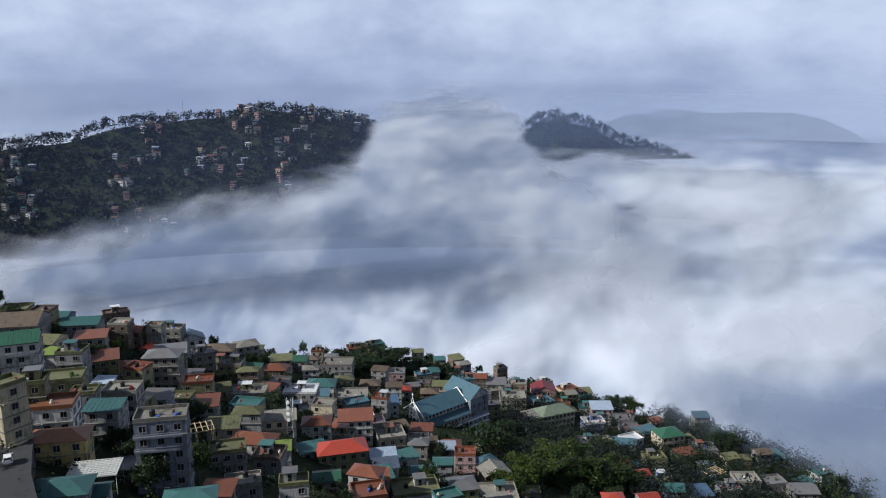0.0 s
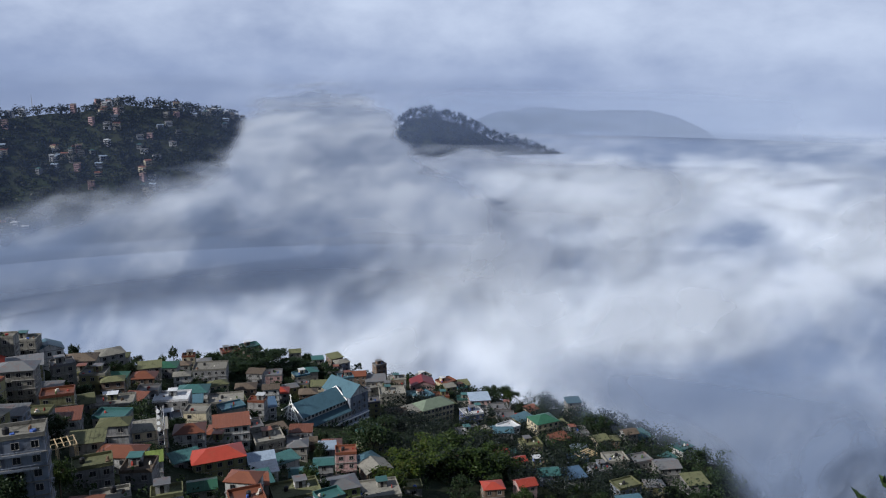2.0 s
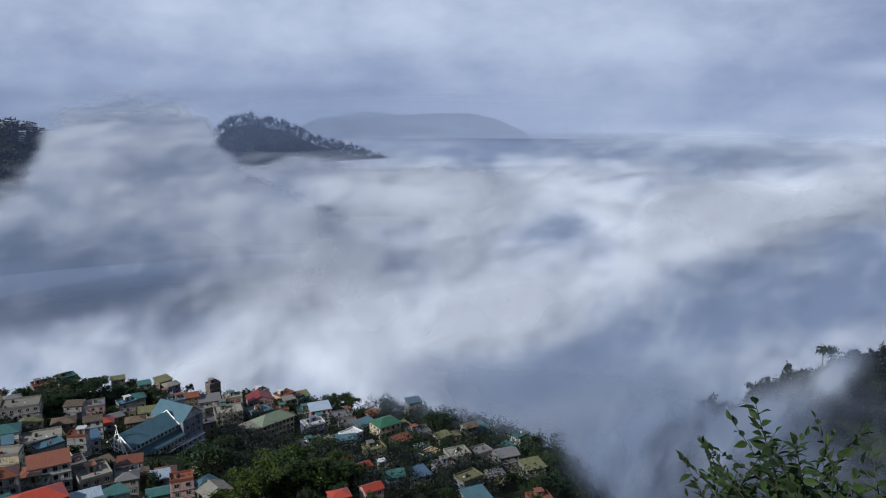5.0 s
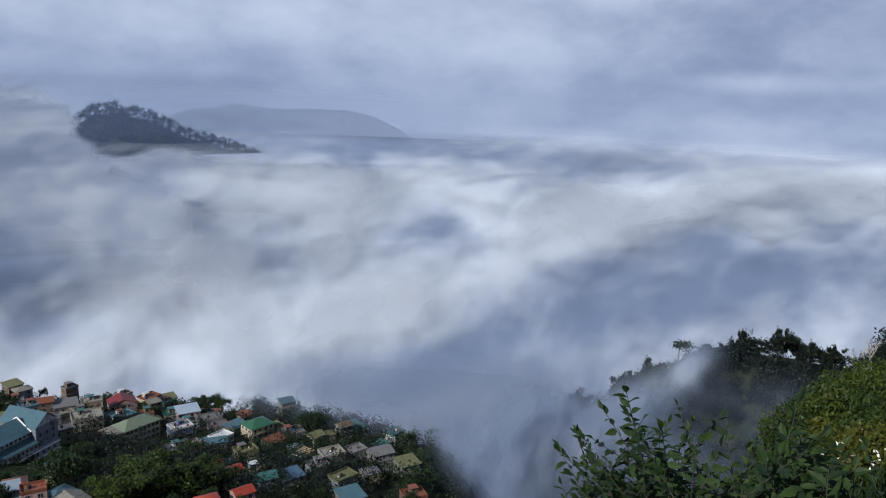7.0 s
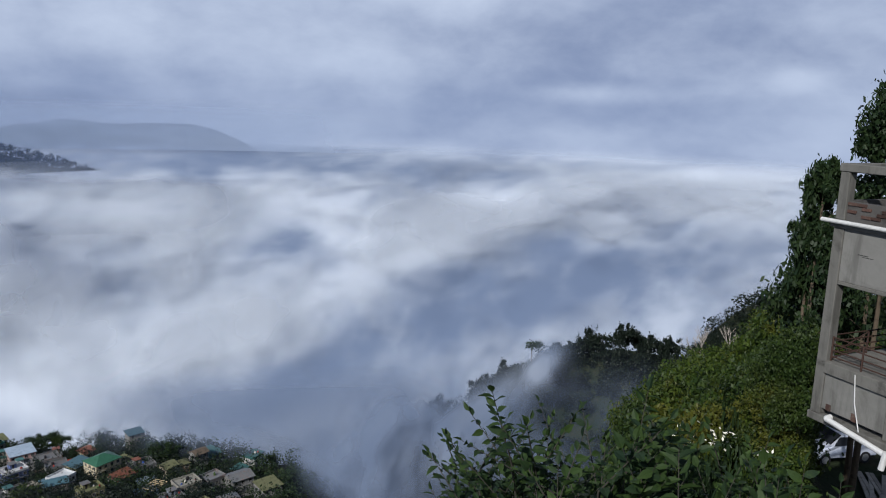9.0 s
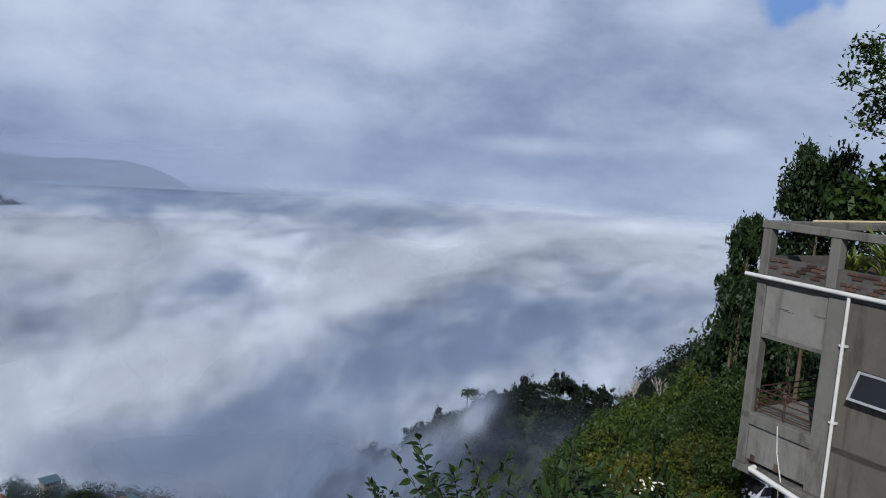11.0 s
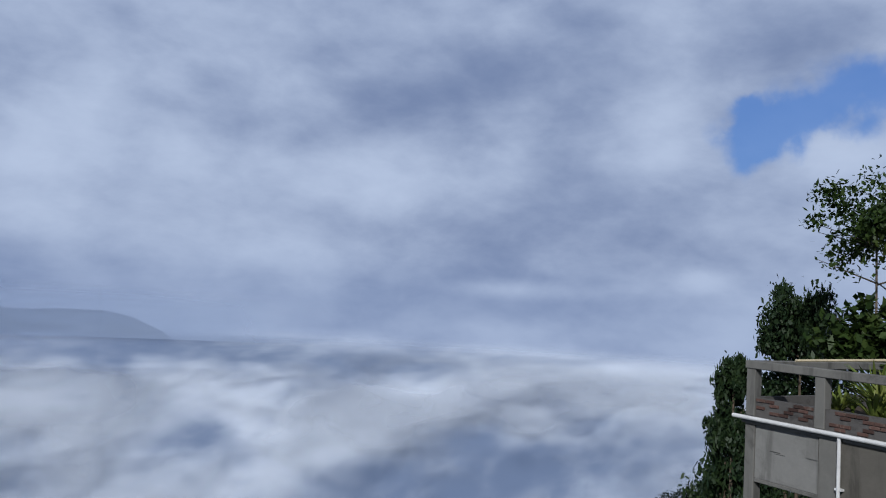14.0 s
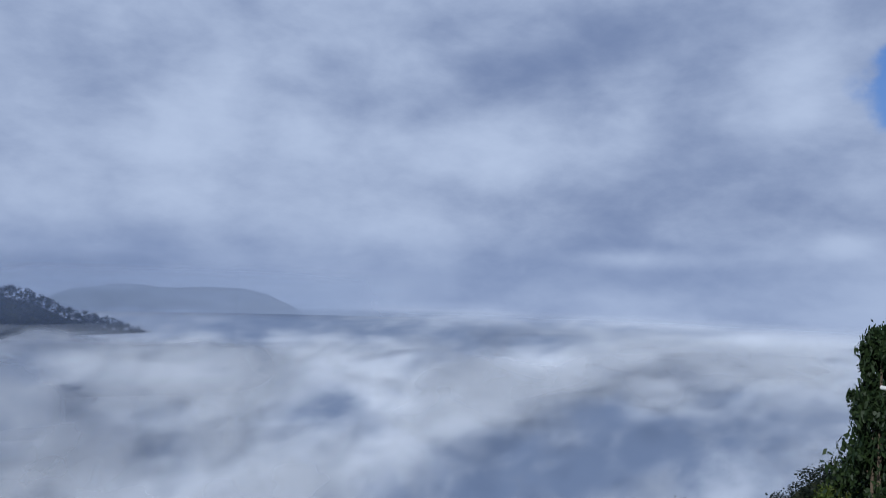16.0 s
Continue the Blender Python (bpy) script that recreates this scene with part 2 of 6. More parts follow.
def land(x, y):
    """Height of the ground: terrace hill, the town's spur, wooded spur, far ridges, the valley."""
    x, y = np.asarray(x, float), np.asarray(y, float)
    r, az = np.hypot(x, y), np.degrees(np.arctan2(x, y))
    X, Y = np.clip(x / 100, -2.6, 2.6), np.clip(y / 100, -0.5, 5.2)
    town = -56.1 - 33.62 * X - 34.86 * Y + 4.03 * X * X + 2.6 * X * Y + 1.28 * Y * Y
    edge = np.interp(az, [-60, -31, -26, -20, -15, -10, -5, 8, 13, 18, 22, 28, 34, 42], [330, 330, 335, 355, 395, 440, 475, 485, 470, 440, 410, 395, 370, 250])
    crest = np.interp(az, [-33, -28, -22, -18, -12, -8, 0, 8, 14, 20, 24, 30], [2, 6, 11, 4, 2, 9, 11, 9, 6, 11, 8, 2])
    town = town + crest * np.clip((r - edge + 130) / 130, 0, 1) ** 2
    town = town - 0.95 * np.maximum(0, r - edge) - 5.0 * np.maximum(0, az - 31) - 2.0 * np.maximum(0, -40 - az)
    town = np.where(np.abs(az) > 90, -600, town)
    u, v = 0.966 * x + 0.259 * y, -0.259 * x + 0.966 * y
    home = -18.5 + 0.03 * u - 1.05 * np.maximum(0, v - 10) - 0.32 * np.maximum(0, u - 48)
    home = np.where(v < -10, home + 0.12 * (-10 - v), home)
    wood = np.interp(az, [28, 33, 37, 39.6, 43, 47, 49.5, 52, 56, 60, 65, 80], [-430, -340, -250, -204, -184, -166, -153, -140, -137, -138, -132, -124])
    wood = wood - 0.55 * np.abs(r - 430) + fbm(x, y, 60, 3, 2) * 5
    ridge = np.interp(az, [-60, -40, -30, -26, -23.6, -19.2, -13, -6, -3, 3], [-260, -190, -108, -84, -74, -53, -47, -52, -110, -320])
    far1 = ridge - np.where(r < 1500, 0.5 * (1500 - r), 0.6 * (r - 1500)) + fbm(x, y, 160, 4, 3) * 16
    ridge = np.interp(az, [2, 5.5, 6.5, 8.2, 9.5, 10.9, 12.9, 15.3, 17.3, 20], [-300, -160, -116, -98, -112, -128, -174, -200, -234, -310])
    far2 = ridge - 0.75 * np.abs(r - 2600) + fbm(x, y, 220, 4, 4) * 8
    ridge = np.interp(az, [6, 11, 13, 16, 20.4, 24, 26, 31], [-380, -225, -160, -140, -142, -152, -180, -380])
    far3 = ridge - 0.4 * np.abs(r - 4200) + fbm(x, y, 260, 4, 5) * 22
    beyond = np.interp(az, [57, 62, 64, 66, 70, 80], [-330, -192, -166, -148, -138, -128]) - 0.5 * np.abs(r - 680)
    valley = -430 + fbm(x, y, 700, 3, 6) * 40
    z = smax(town, home, 6)
    for other in (wood, beyond, far1, far2, far3, valley):
        z = smax(z, other, 10)
    return z


def ground_z(x, y):
    return float(land(x, y))


def polar(az0, az1, n_az, r0, r1, n_r, power=1.0):
    a = np.radians(np.linspace(az0, az1, n_az))
    q = np.linspace(0, 1, n_r)
    r = r0 * (r1 / r0) ** (q ** power)
    A, Rr = np.meshgrid(a, r)
    i = np.arange(n_r - 1)[:, None] * n_az + np.arange(n_az - 1)[None, :]
    faces = np.stack([i, i + 1, i + n_az + 1, i + n_az], -1).reshape(-1, 4)[:, ::-1]
    return (np.sin(A) * Rr).ravel(), (np.cos(A) * Rr).ravel(), faces

# ---------------------------------------------------------------- ground
M_GROUND = bpy.data.materials.new("hillside_soil")
M_GROUND.use_nodes = True
n = Nodes(M_GROUND.node_tree)
pos = n.n("ShaderNodeNewGeometry").outputs["Position"]
g1, g2 = n.noise(pos, 0.02, 6, 0.65, 0.6), n.noise(pos, 0.35, 5, 0.7, 0.4)
gc = n.mix(n.step(g1, 0.4, 0.6), (0.014, 0.023, 0.011, 1), (0.026, 0.032, 0.017, 1))
gc = n.mix(n.math("MULTIPLY", n.step(g2, 0.5, 0.7), 0.6), gc, (0.055, 0.046, 0.032, 1))
gb = n.n("ShaderNodeBsdfPrincipled", {"Base Color": gc, "Roughness": 0.95, "Specular IOR Level": 0.1})
n.t.links.new(n.n("ShaderNodeBump", {"Strength": 0.6, "Distance": 0.6, "Height": g2}).outputs[0], gb.inputs["Normal"])
n.t.links.new(gb.outputs[0], n.n("ShaderNodeOutputMaterial").inputs[0])
gx, gy, gf = polar(-180, 180, 541, 3, 4900, 230)
ground = new("ground", mesh_from("ground", np.stack([gx, gy, land(gx, gy)], 1), gf, M_GROUND, smooth=True))
tagged(ground, "steep green hillsides falling into a deep cloud-filled valley", "ground", kind="structure")

# ---------------------------------------------------------------- the sea of cloud


def cloud_mat(name, thin, thick):
    """Droplets in the air: blue-grey where thin and shaded, white where thick and sunlit, that shade put into the
    colour; scatters light evenly and lets the view through.
    """
    m = bpy.data.materials.new(name)
    m.use_nodes = True
    c = Nodes(m.node_tree)
    cover = c.n("ShaderNodeAttribute", attribute_name="cover").outputs["Fac"]
    dense = c.n("ShaderNodeAttribute", attribute_name="dense").outputs["Fac"]
    p = c.n("ShaderNodeNewGeometry").outputs["Position"]
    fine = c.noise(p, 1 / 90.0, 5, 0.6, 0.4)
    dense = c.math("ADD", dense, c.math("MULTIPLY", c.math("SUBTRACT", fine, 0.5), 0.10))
    # this colour carries the cloud's sun and shade as well as its thickness
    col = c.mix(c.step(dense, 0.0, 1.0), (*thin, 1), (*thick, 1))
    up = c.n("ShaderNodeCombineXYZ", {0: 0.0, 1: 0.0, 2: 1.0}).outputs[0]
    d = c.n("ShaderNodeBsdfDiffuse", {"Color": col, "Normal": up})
    x = c.n("ShaderNodeMixShader", {0: cover, 1: c.n("ShaderNodeBsdfTransparent").outputs[0], 2: d.outputs[0]})
    c.t.links.new(x.outputs[0], c.n("ShaderNodeOutputMaterial").inputs[0])
    return m


def bank(az, el, at_az, at_el, wide, tall, tilt=0.0):
    """A soft patch of the cloud: compass direction, dip, half width and height in degrees, slant."""
    c, s = math.cos(radians(tilt)), math.sin(radians(tilt))
    u, v = az - at_az, el - at_el
    return np.exp(-((u * c + v * s) / wide) ** 2 - ((v * c - u * s) / tall) ** 2)


def drift(az, el, size, octaves, seed, slant=14.0):
    """Warped noise for cloud: long low billows, flatter towards the horizon."""
    w = -16.0 * np.log(1.6 - np.minimum(el, 1.0))
    c, s = math.cos(radians(slant)), math.sin(radians(slant))
    u, v = az * c + w * s, w * c - az * s
    du, dv = fbm(u + 40, v, size * 1.2, 3, seed + 0.3), fbm(u, v + 70, size * 1.2, 3, seed + 0.6)
    return fbm(u + du * size * 0.32, v * 1.35 + dv * size * 0.32, size, octaves, seed)


def ease(v, lo, hi):
    q = np.clip((v - lo) / (hi - lo), 0, 1)
    return q * q * (3 - 2 * q)


# compass direction, dip, half width, half height, slant, painted sunlit and thicker or shaded and thinner
LIT_BANKS = (
    (43, -9.2, 7.5, 2.2, 16, 0.60), (47.5, -7.2, 4.0, 1.2, 18, 0.30), (30, -15.2, 7.5, 2.0, 17, 0.46), (15, -19.2, 9.5, 2.1, 8, 0.42), (3, -19.5, 8, 2.0, 2, 0.30),
    (23.4, -16.4, 7, 2.0, 10, 0.30), (64.2, -6.2, 3.6, 1.6, 12, 0.50), (67, -2.6, 7, 1.7, 10, 0.42), (20.6, -11.6, 4, 1.3, 5, 0.08), (31, -7.2, 4, 1.2, 8, 0.14),
    (39, -3.2, 6, 0.45, 0, 0.30), (2.2, -4.5, 4.5, 3.5, 0, 0.02), (17, -6.6, 8, 1.0, 0, 0.06), (8, -9, 6, 2.0, 5, 0.02), (-28, -13.4, 5, 1.6, 0, 0.12), (-4, -17.4, 6, 1.3, 0, 0.18),
    (54, -3.2, 5, 0.6, 4, 0.14),
    (31.8, -10.2, 1.9, 1.5, 20, -0.42), (34, -11.6, 1.4, 1.0, 30, -0.24), (53, -12.4, 9, 2.6, 10, -0.08), (44.5, -16.2, 7, 2.6, 12, -0.20), (30, -21.2, 9, 2.0, 5, -0.26), (41.5, -5.2, 7, 1.0, 3, -0.14),
    (9, -14.6, 5, 2.0, 0, -0.16), (19.8, -16.4, 3, 1.3, 10, -0.10), (-24, -12.6, 9, 2.4, 4, -0.20), (26, -4.6, 8, 1.2, 0, -0.10),
    (-7.6, -10.2, 2.6, 1.5, 10, -0.46), (-5.6, -12.5, 3.4, 1.1, 5, -0.36), (-1, -13.8, 4.4, 1.4, 8, -0.34), (-18.8, -11.4, 4.2, 1.2, 12, -0.34), (-22.5, -14, 4, 1.2, 0, -0.22),
    (-12, -14.8, 5, 1.2, 4, -0.24), (27.6, -22.5, 5, 2.4, 0, -0.22), (62, -12.5, 6, 3.0, 0, -0.20), (36, -20, 7, 2.2, 0, -0.16))


def lit_density(az, el, seed):
    # sunlit and shaded patches are summed in with the thickness
    d = 0.50 + 0.20 * drift(az, el, 13, 4, 7 + seed) + 0.24 * drift(az, el, 5.0, 6, 9 + seed, 22) + 0.09 * drift(az, el, 1.8, 5, 11 + seed, 30)
    for a, e, wide, tall, tilt, k in LIT_BANKS:
        d = d + k * bank(az, el, a, e, wide, tall, tilt)
    return np.clip(d, 0.0, 1.0)


def veil(name, az, el, dist, cover, dense, material, label, category, group, shore=22.0):
    """A sheet of cloud or haze over a net of compass directions and dips, at the given distances."""
    A, E = np.meshgrid(az, el)
    r = dist(A, E)
    x, y, z = np.sin(np.radians(A)) * r, np.cos(np.radians(A)) * r, r * np.tan(np.radians(E))
    a = np.clip(cover(A, E) * ease(z - land(x, y), -2, shore), 0, 1)
    n_az = len(az)
    i = np.arange(len(el) - 1)[:, None] * n_az + np.arange(n_az - 1)[None, :]
    faces = np.stack([i, i + 1, i + n_az + 1, i + n_az], -1).reshape(-1, 4)
    seen = a.ravel()[faces].max(axis=1) > 0.002
    me = mesh_from(name, np.stack([x, y, z], -1).reshape(-1, 3), faces[seen], material, smooth=True)
    me.attributes.new("cover", "FLOAT", "POINT").data.foreach_set("value", a.ravel().astype(np.float32))
    me.attributes.new("dense", "FLOAT", "POINT").data.foreach_set("value", np.broadcast_to(dense(A, E), A.shape).ravel().astype(np.float32))
    return tagged(new(name, me), label, category, group=group, kind="stuff")


scene.cycles.transparent_max_bounces = 32
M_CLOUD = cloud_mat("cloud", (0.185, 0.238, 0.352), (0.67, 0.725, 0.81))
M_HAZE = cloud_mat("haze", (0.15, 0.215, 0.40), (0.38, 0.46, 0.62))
SEA = "white and grey cloud filling the valley between the hills"
SEA_DEPTH = 240.0
AZ = np.linspace(-56, 110, 640)
EL = -np.exp(np.linspace(math.log(42.0), math.log(2.8), 200))


def sea_dist(lift):
    def dist(a, e):
        return (SEA_DEPTH - lift * (0.6 + 0.4 * drift(a, e, 9, 3, 30 + lift))) / np.tan(np.radians(-e))
    return dist


# opaque floor sheet; its blue-grey stands for cloud in shade
veil("cloud_bank", AZ, EL, sea_dist(0.0), lambda a, e: ease(e, -2.85, -4.5), lambda a, e: lit_density(a, e, 0), M_CLOUD, SEA, "cloud", "sea of cloud", 50.0)
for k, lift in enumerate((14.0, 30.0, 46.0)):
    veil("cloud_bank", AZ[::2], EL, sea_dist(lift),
         lambda a, e: (0.40 - 0.08 * k) * ease(drift(a, e, 7, 5, 50 + k, 20) + 1.1 * (lit_density(a, e, 0) - 0.5), -0.25, 0.8) * ease(e, -3.2, -6.0),
         lambda a, e: 0.25 + 0.75 * lit_density(a, e, 0), M_CLOUD, SEA, "cloud", "sea of cloud")

# a billow pouring over the end of the distant ridge and lapping at its slope
EDGE_AZ = (-56, -30.5, -25.3, -19.7, -15, -9.4, -6.4, -5.4, -4.8, -3.5, 0, 3.1, 5.0, 6.6, 8.5, 12, 16)
EDGE_EL = (-11.5, -10.8, -9.7, -8.5, -7.5, -6.7, -5.2, -3.6, -2.3, -1.3, -0.9, -0.9, -1.9, -4.6, -6.8, -8.2, -10)
for k, back in enumerate((0.0, 70.0)):
    def reach(a, e, k=k):
        edge = np.interp(a, EDGE_AZ, EDGE_EL) + 0.9 * drift(a, e, 3.2, 4, 70 + k, 20) - 0.25 * k
        return (0.70 + 0.2 * k) * ease(edge - e, -0.5, 1.2 + 0.13 * np.clip(-a, 0, 12)) * ease(a, 15.5, 10) * ease(e, -16.5, -12.0)
    veil("cloud_bank", np.linspace(-44, 16, 300), np.linspace(-16.5, 1.0, 110), lambda a, e: np.minimum((SEA_DEPTH - 6 - 9 * k) / np.tan(np.radians(np.maximum(-e, 1.0))), 1030 + back + (e + 12.8) * 22), reach,
         lambda a, e: lit_density(a, e, 0) * 0.88, M_CLOUD, "white billow of cloud spilling over the distant ridge", "cloud", "cloud billows")

# the bank that hides the foot of the far hill
FOOT_AZ = (-4, 3, 5.4, 6.4, 9, 10.6, 11.6, 13, 15, 17.4, 22, 32)
FOOT_EL = (-1.4, -1.6, -3.0, -5.2, -5.6, -5.0, -4.9, -5.2, -5.9, -6.0, -5.6, -7)
for k in range(2):
    def foot(a, e, k=k):
        edge = np.interp(a, FOOT_AZ, FOOT_EL) + 0.25 * drift(a, e, 2.0, 4, 90 + k, 10) - 0.1 * k
        return (0.6 + 0.15 * k) * ease(edge - e, -0.15, 0.6) * ease(e, -11, -8) * ease(a, -4, 2) * ease(a, 31, 22)
    veil("cloud_bank", np.linspace(-4, 32, 220), np.linspace(-11, -1.2, 90), lambda a, e: np.minimum((SEA_DEPTH - 5 - 8 * k) / np.tan(np.radians(-e)), 2230 + 40 * k + (e + 6.2) * 24), foot,
         lambda a, e: lit_density(a, e, 0) + 0.05, M_CLOUD, "low white cloud round the foot of a far hill", "cloud", "cloud billows")

# bluish air before the ridges: distance haze put into tinted see-through sheets
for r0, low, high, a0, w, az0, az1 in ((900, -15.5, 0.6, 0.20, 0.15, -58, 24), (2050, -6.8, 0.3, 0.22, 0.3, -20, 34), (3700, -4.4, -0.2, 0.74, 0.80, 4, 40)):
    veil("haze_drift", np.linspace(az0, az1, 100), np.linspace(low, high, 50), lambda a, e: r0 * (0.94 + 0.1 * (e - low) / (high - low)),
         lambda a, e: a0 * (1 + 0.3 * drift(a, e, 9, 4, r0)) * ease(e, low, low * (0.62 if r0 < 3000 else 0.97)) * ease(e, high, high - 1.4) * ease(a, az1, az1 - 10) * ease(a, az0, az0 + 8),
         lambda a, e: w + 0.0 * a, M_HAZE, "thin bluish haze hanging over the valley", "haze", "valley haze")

# mist creeping up round the lower end of the town
for k, r0 in enumerate((300, 330)):
    def creep(a, e, k=k):
        m = ease(a + (e + 25) * 1.25 + 2.6 * drift(a, e, 5, 5, 110 + k, 25), 16.5, 29)
        return 0.62 * m * ease(a, 47, 38) * ease(e, -36, -31) * ease(e, -18.6 - 0.25 * k, -21.6 - 0.25 * k)
    veil("mist_drift", np.linspace(10, 48, 150), np.linspace(-36, -18, 90), lambda a, e: r0 + (e + 36) * 7.5, creep,
         lambda a, e: 0.04 + 0.34 * lit_density(a, e, 3), M_CLOUD, "thin grey mist creeping up round the last houses of the town", "mist", "mist drifts")

# mist before the wooded spur, with one plume rising against its dark trees
for k, r0 in enumerate((290, 312)):
    def plume(a, e, k=k):
        n = drift(a, e, 2.4, 5, 130 + k, 40)
        m = 0.80 * bank(a, e, 46.6, -22.4, 3.2, 1.4, 30) + 0.75 * bank(a, e, 50.4, -19.0, 1.9, 1.0, 48) + 0.7 * bank(a, e, 40.0, -22.8, 4.0, 1.7) + 0.22 * bank(a, e, 38.2, -20.3, 2.4, 0.9) + 0.8 * bank(a, e, 36, -26.5, 6, 3.0)
        m = m + 0.16 * bank(a, e, 57, -21.0, 9, 2.0) + 0.5 * bank(a, e, 46, -25.5, 8, 2.2) + 0.08 * bank(a, e, 43, -19.4, 3, 0.8)
        return 0.72 * np.clip(m * (1 + 0.75 * n), 0, 1) * ease(a, 29, 37) * ease(a, 72, 66) * ease(e, -33, -30)
    veil("mist_drift", np.linspace(29, 72, 240), np.linspace(-33, -14.5, 120), lambda a, e: r0 + (e + 33) * 5.5, plume,
         lambda a, e: 0.12 + 0.34 * bank(a, e, 50, -19.4, 4, 2.2) + 0.16 * drift(a, e, 4, 4, 140 + k), M_CLOUD, "thin mist rising before the dark wooded spur", "mist", "mist drifts")

# ---------------------------------------------------------------- houses
PLACED = []          # x, y, radius of what stands on the town's spur


def window_mesh(w, h):
    key = f"window_{w:.1f}_{h:.1f}"
    if key in bpy.data.meshes:
        return bpy.data.meshes[key]
    bm = bmesh.new()
    t = 0.10
    box(bm, -w / 2 - t, -0.09, -t, w / 2 + t, 0.06, h + t, 1)
    front = min(bm.faces, key=lambda f: f.calc_center_median().y)
    bmesh.ops.inset_region(bm, faces=[front], thickness=t, depth=0)
    halves = bmesh.ops.subdivide_edges(bm, edges=[e for e in front.edges if abs(e.verts[0].co.z - e.verts[1].co.z) < 0.01], cuts=1)
    bm.normal_update()
    inner = [f for f in bm.faces if f.normal.y < -0.9 and f.calc_area() > 0.3 * w * h]
    if len(inner) == 1 and len(inner[0].verts) == 6:
        mid = [v for v in inner[0].verts if abs(v.co.x) < 0.01]
        bmesh.utils.face_split(inner[0], mid[0], mid[1])
        bm.normal_update()
        inner = [f for f in bm.faces if f.normal.y < -0.9 and f.calc_area() > 0.3 * w * h]
    r = bmesh.ops.inset_individual(bm, faces=inner, thickness=0.05, depth=-0.08)
    for f in inner:
        f.material_index = 0
    me = bpy.data.meshes.new(key)
    bm.to_mesh(me)
    bm.free()
    me.materials.append(M_GLASS)
    me.materials.append(M_FRAME)
    return me


def roof_bm(kind, w, d, over, pitch, th=0.14):
    """A roof of the given kind over a w x d plan, its eaves at z = 0."""
    bm = bmesh.new()
    W, D = w / 2 + over, d / 2 + over
    if kind == "flat":
        box(bm, -w / 2 - 0.15, -d / 2 - 0.15, 0, w / 2 + 0.15, d / 2 + 0.15, 0.18)
        for a in ((-w / 2 - 0.1, -d / 2 - 0.1, w / 2 + 0.1, -d / 2 + 0.12), (-w / 2 - 0.1, d / 2 - 0.12, w / 2 + 0.1, d / 2 + 0.1),
                  (-w / 2 - 0.1, -d / 2 + 0.12, -w / 2 + 0.12, d / 2 - 0.12), (w / 2 - 0.12, -d / 2 + 0.12, w / 2 + 0.1, d / 2 - 0.12)):
            box(bm, a[0], a[1], 0.18, a[2], a[3], 0.95)
        return bm
    if kind == "shed":
        h = pitch * 2 * D * 0.5
        pts = [(-W, -D, 0), (W, -D, 0), (W, D, h), (-W, D, h)]
        faces = [(0, 1, 2, 3)]
    elif kind == "hip":
        h = pitch * min(W, D)
        k = max(W - D, 0.01) if W > D else 0.01
        j = max(D - W, 0.01) if D > W else 0.01
        pts = [(-W, -D, 0), (W, -D, 0), (W, D, 0), (-W, D, 0), (-k, -j, h), (k, -j, h), (k, j, h), (-k, j, h)]
        faces = [(0, 1, 5, 4), (1, 2, 6, 5), (2, 3, 7, 6), (3, 0, 4, 7), (4, 5, 6, 7)]
    elif kind == "gable":
        h = pitch * D
        pts = [(-W, -D, 0), (W, -D, 0), (W, 0, h), (-W, 0, h), (-W, D, 0), (W, D, 0)]
        faces = [(0, 1, 2, 3), (3, 2, 5, 4)]
    else:                                              # "front": the ridge runs from front to back
        h = pitch * W
        pts = [(-W, -D, 0), (0, -D, h), (0, D, h), (-W, D, 0), (W, -D, 0), (W, D, 0)]
        faces = [(1, 0, 3, 2), (4, 1, 2, 5)]
    vs = [bm.verts.new(p) for p in pts]
    fs = [bm.faces.new([vs[i] for i in f]) for f in faces]
    bmesh.ops.recalc_face_normals(bm, faces=fs)
    up = sum((f.normal.z for f in fs))
    if up < 0:
        bmesh.ops.reverse_faces(bm, faces=fs)
    r = bmesh.ops.extrude_face_region(bm, geom=fs)
    bmesh.ops.translate(bm, vec=(0, 0, th), verts=[v for v in r["geom"] if isinstance(v, bmesh.types.BMVert)])
    return bm


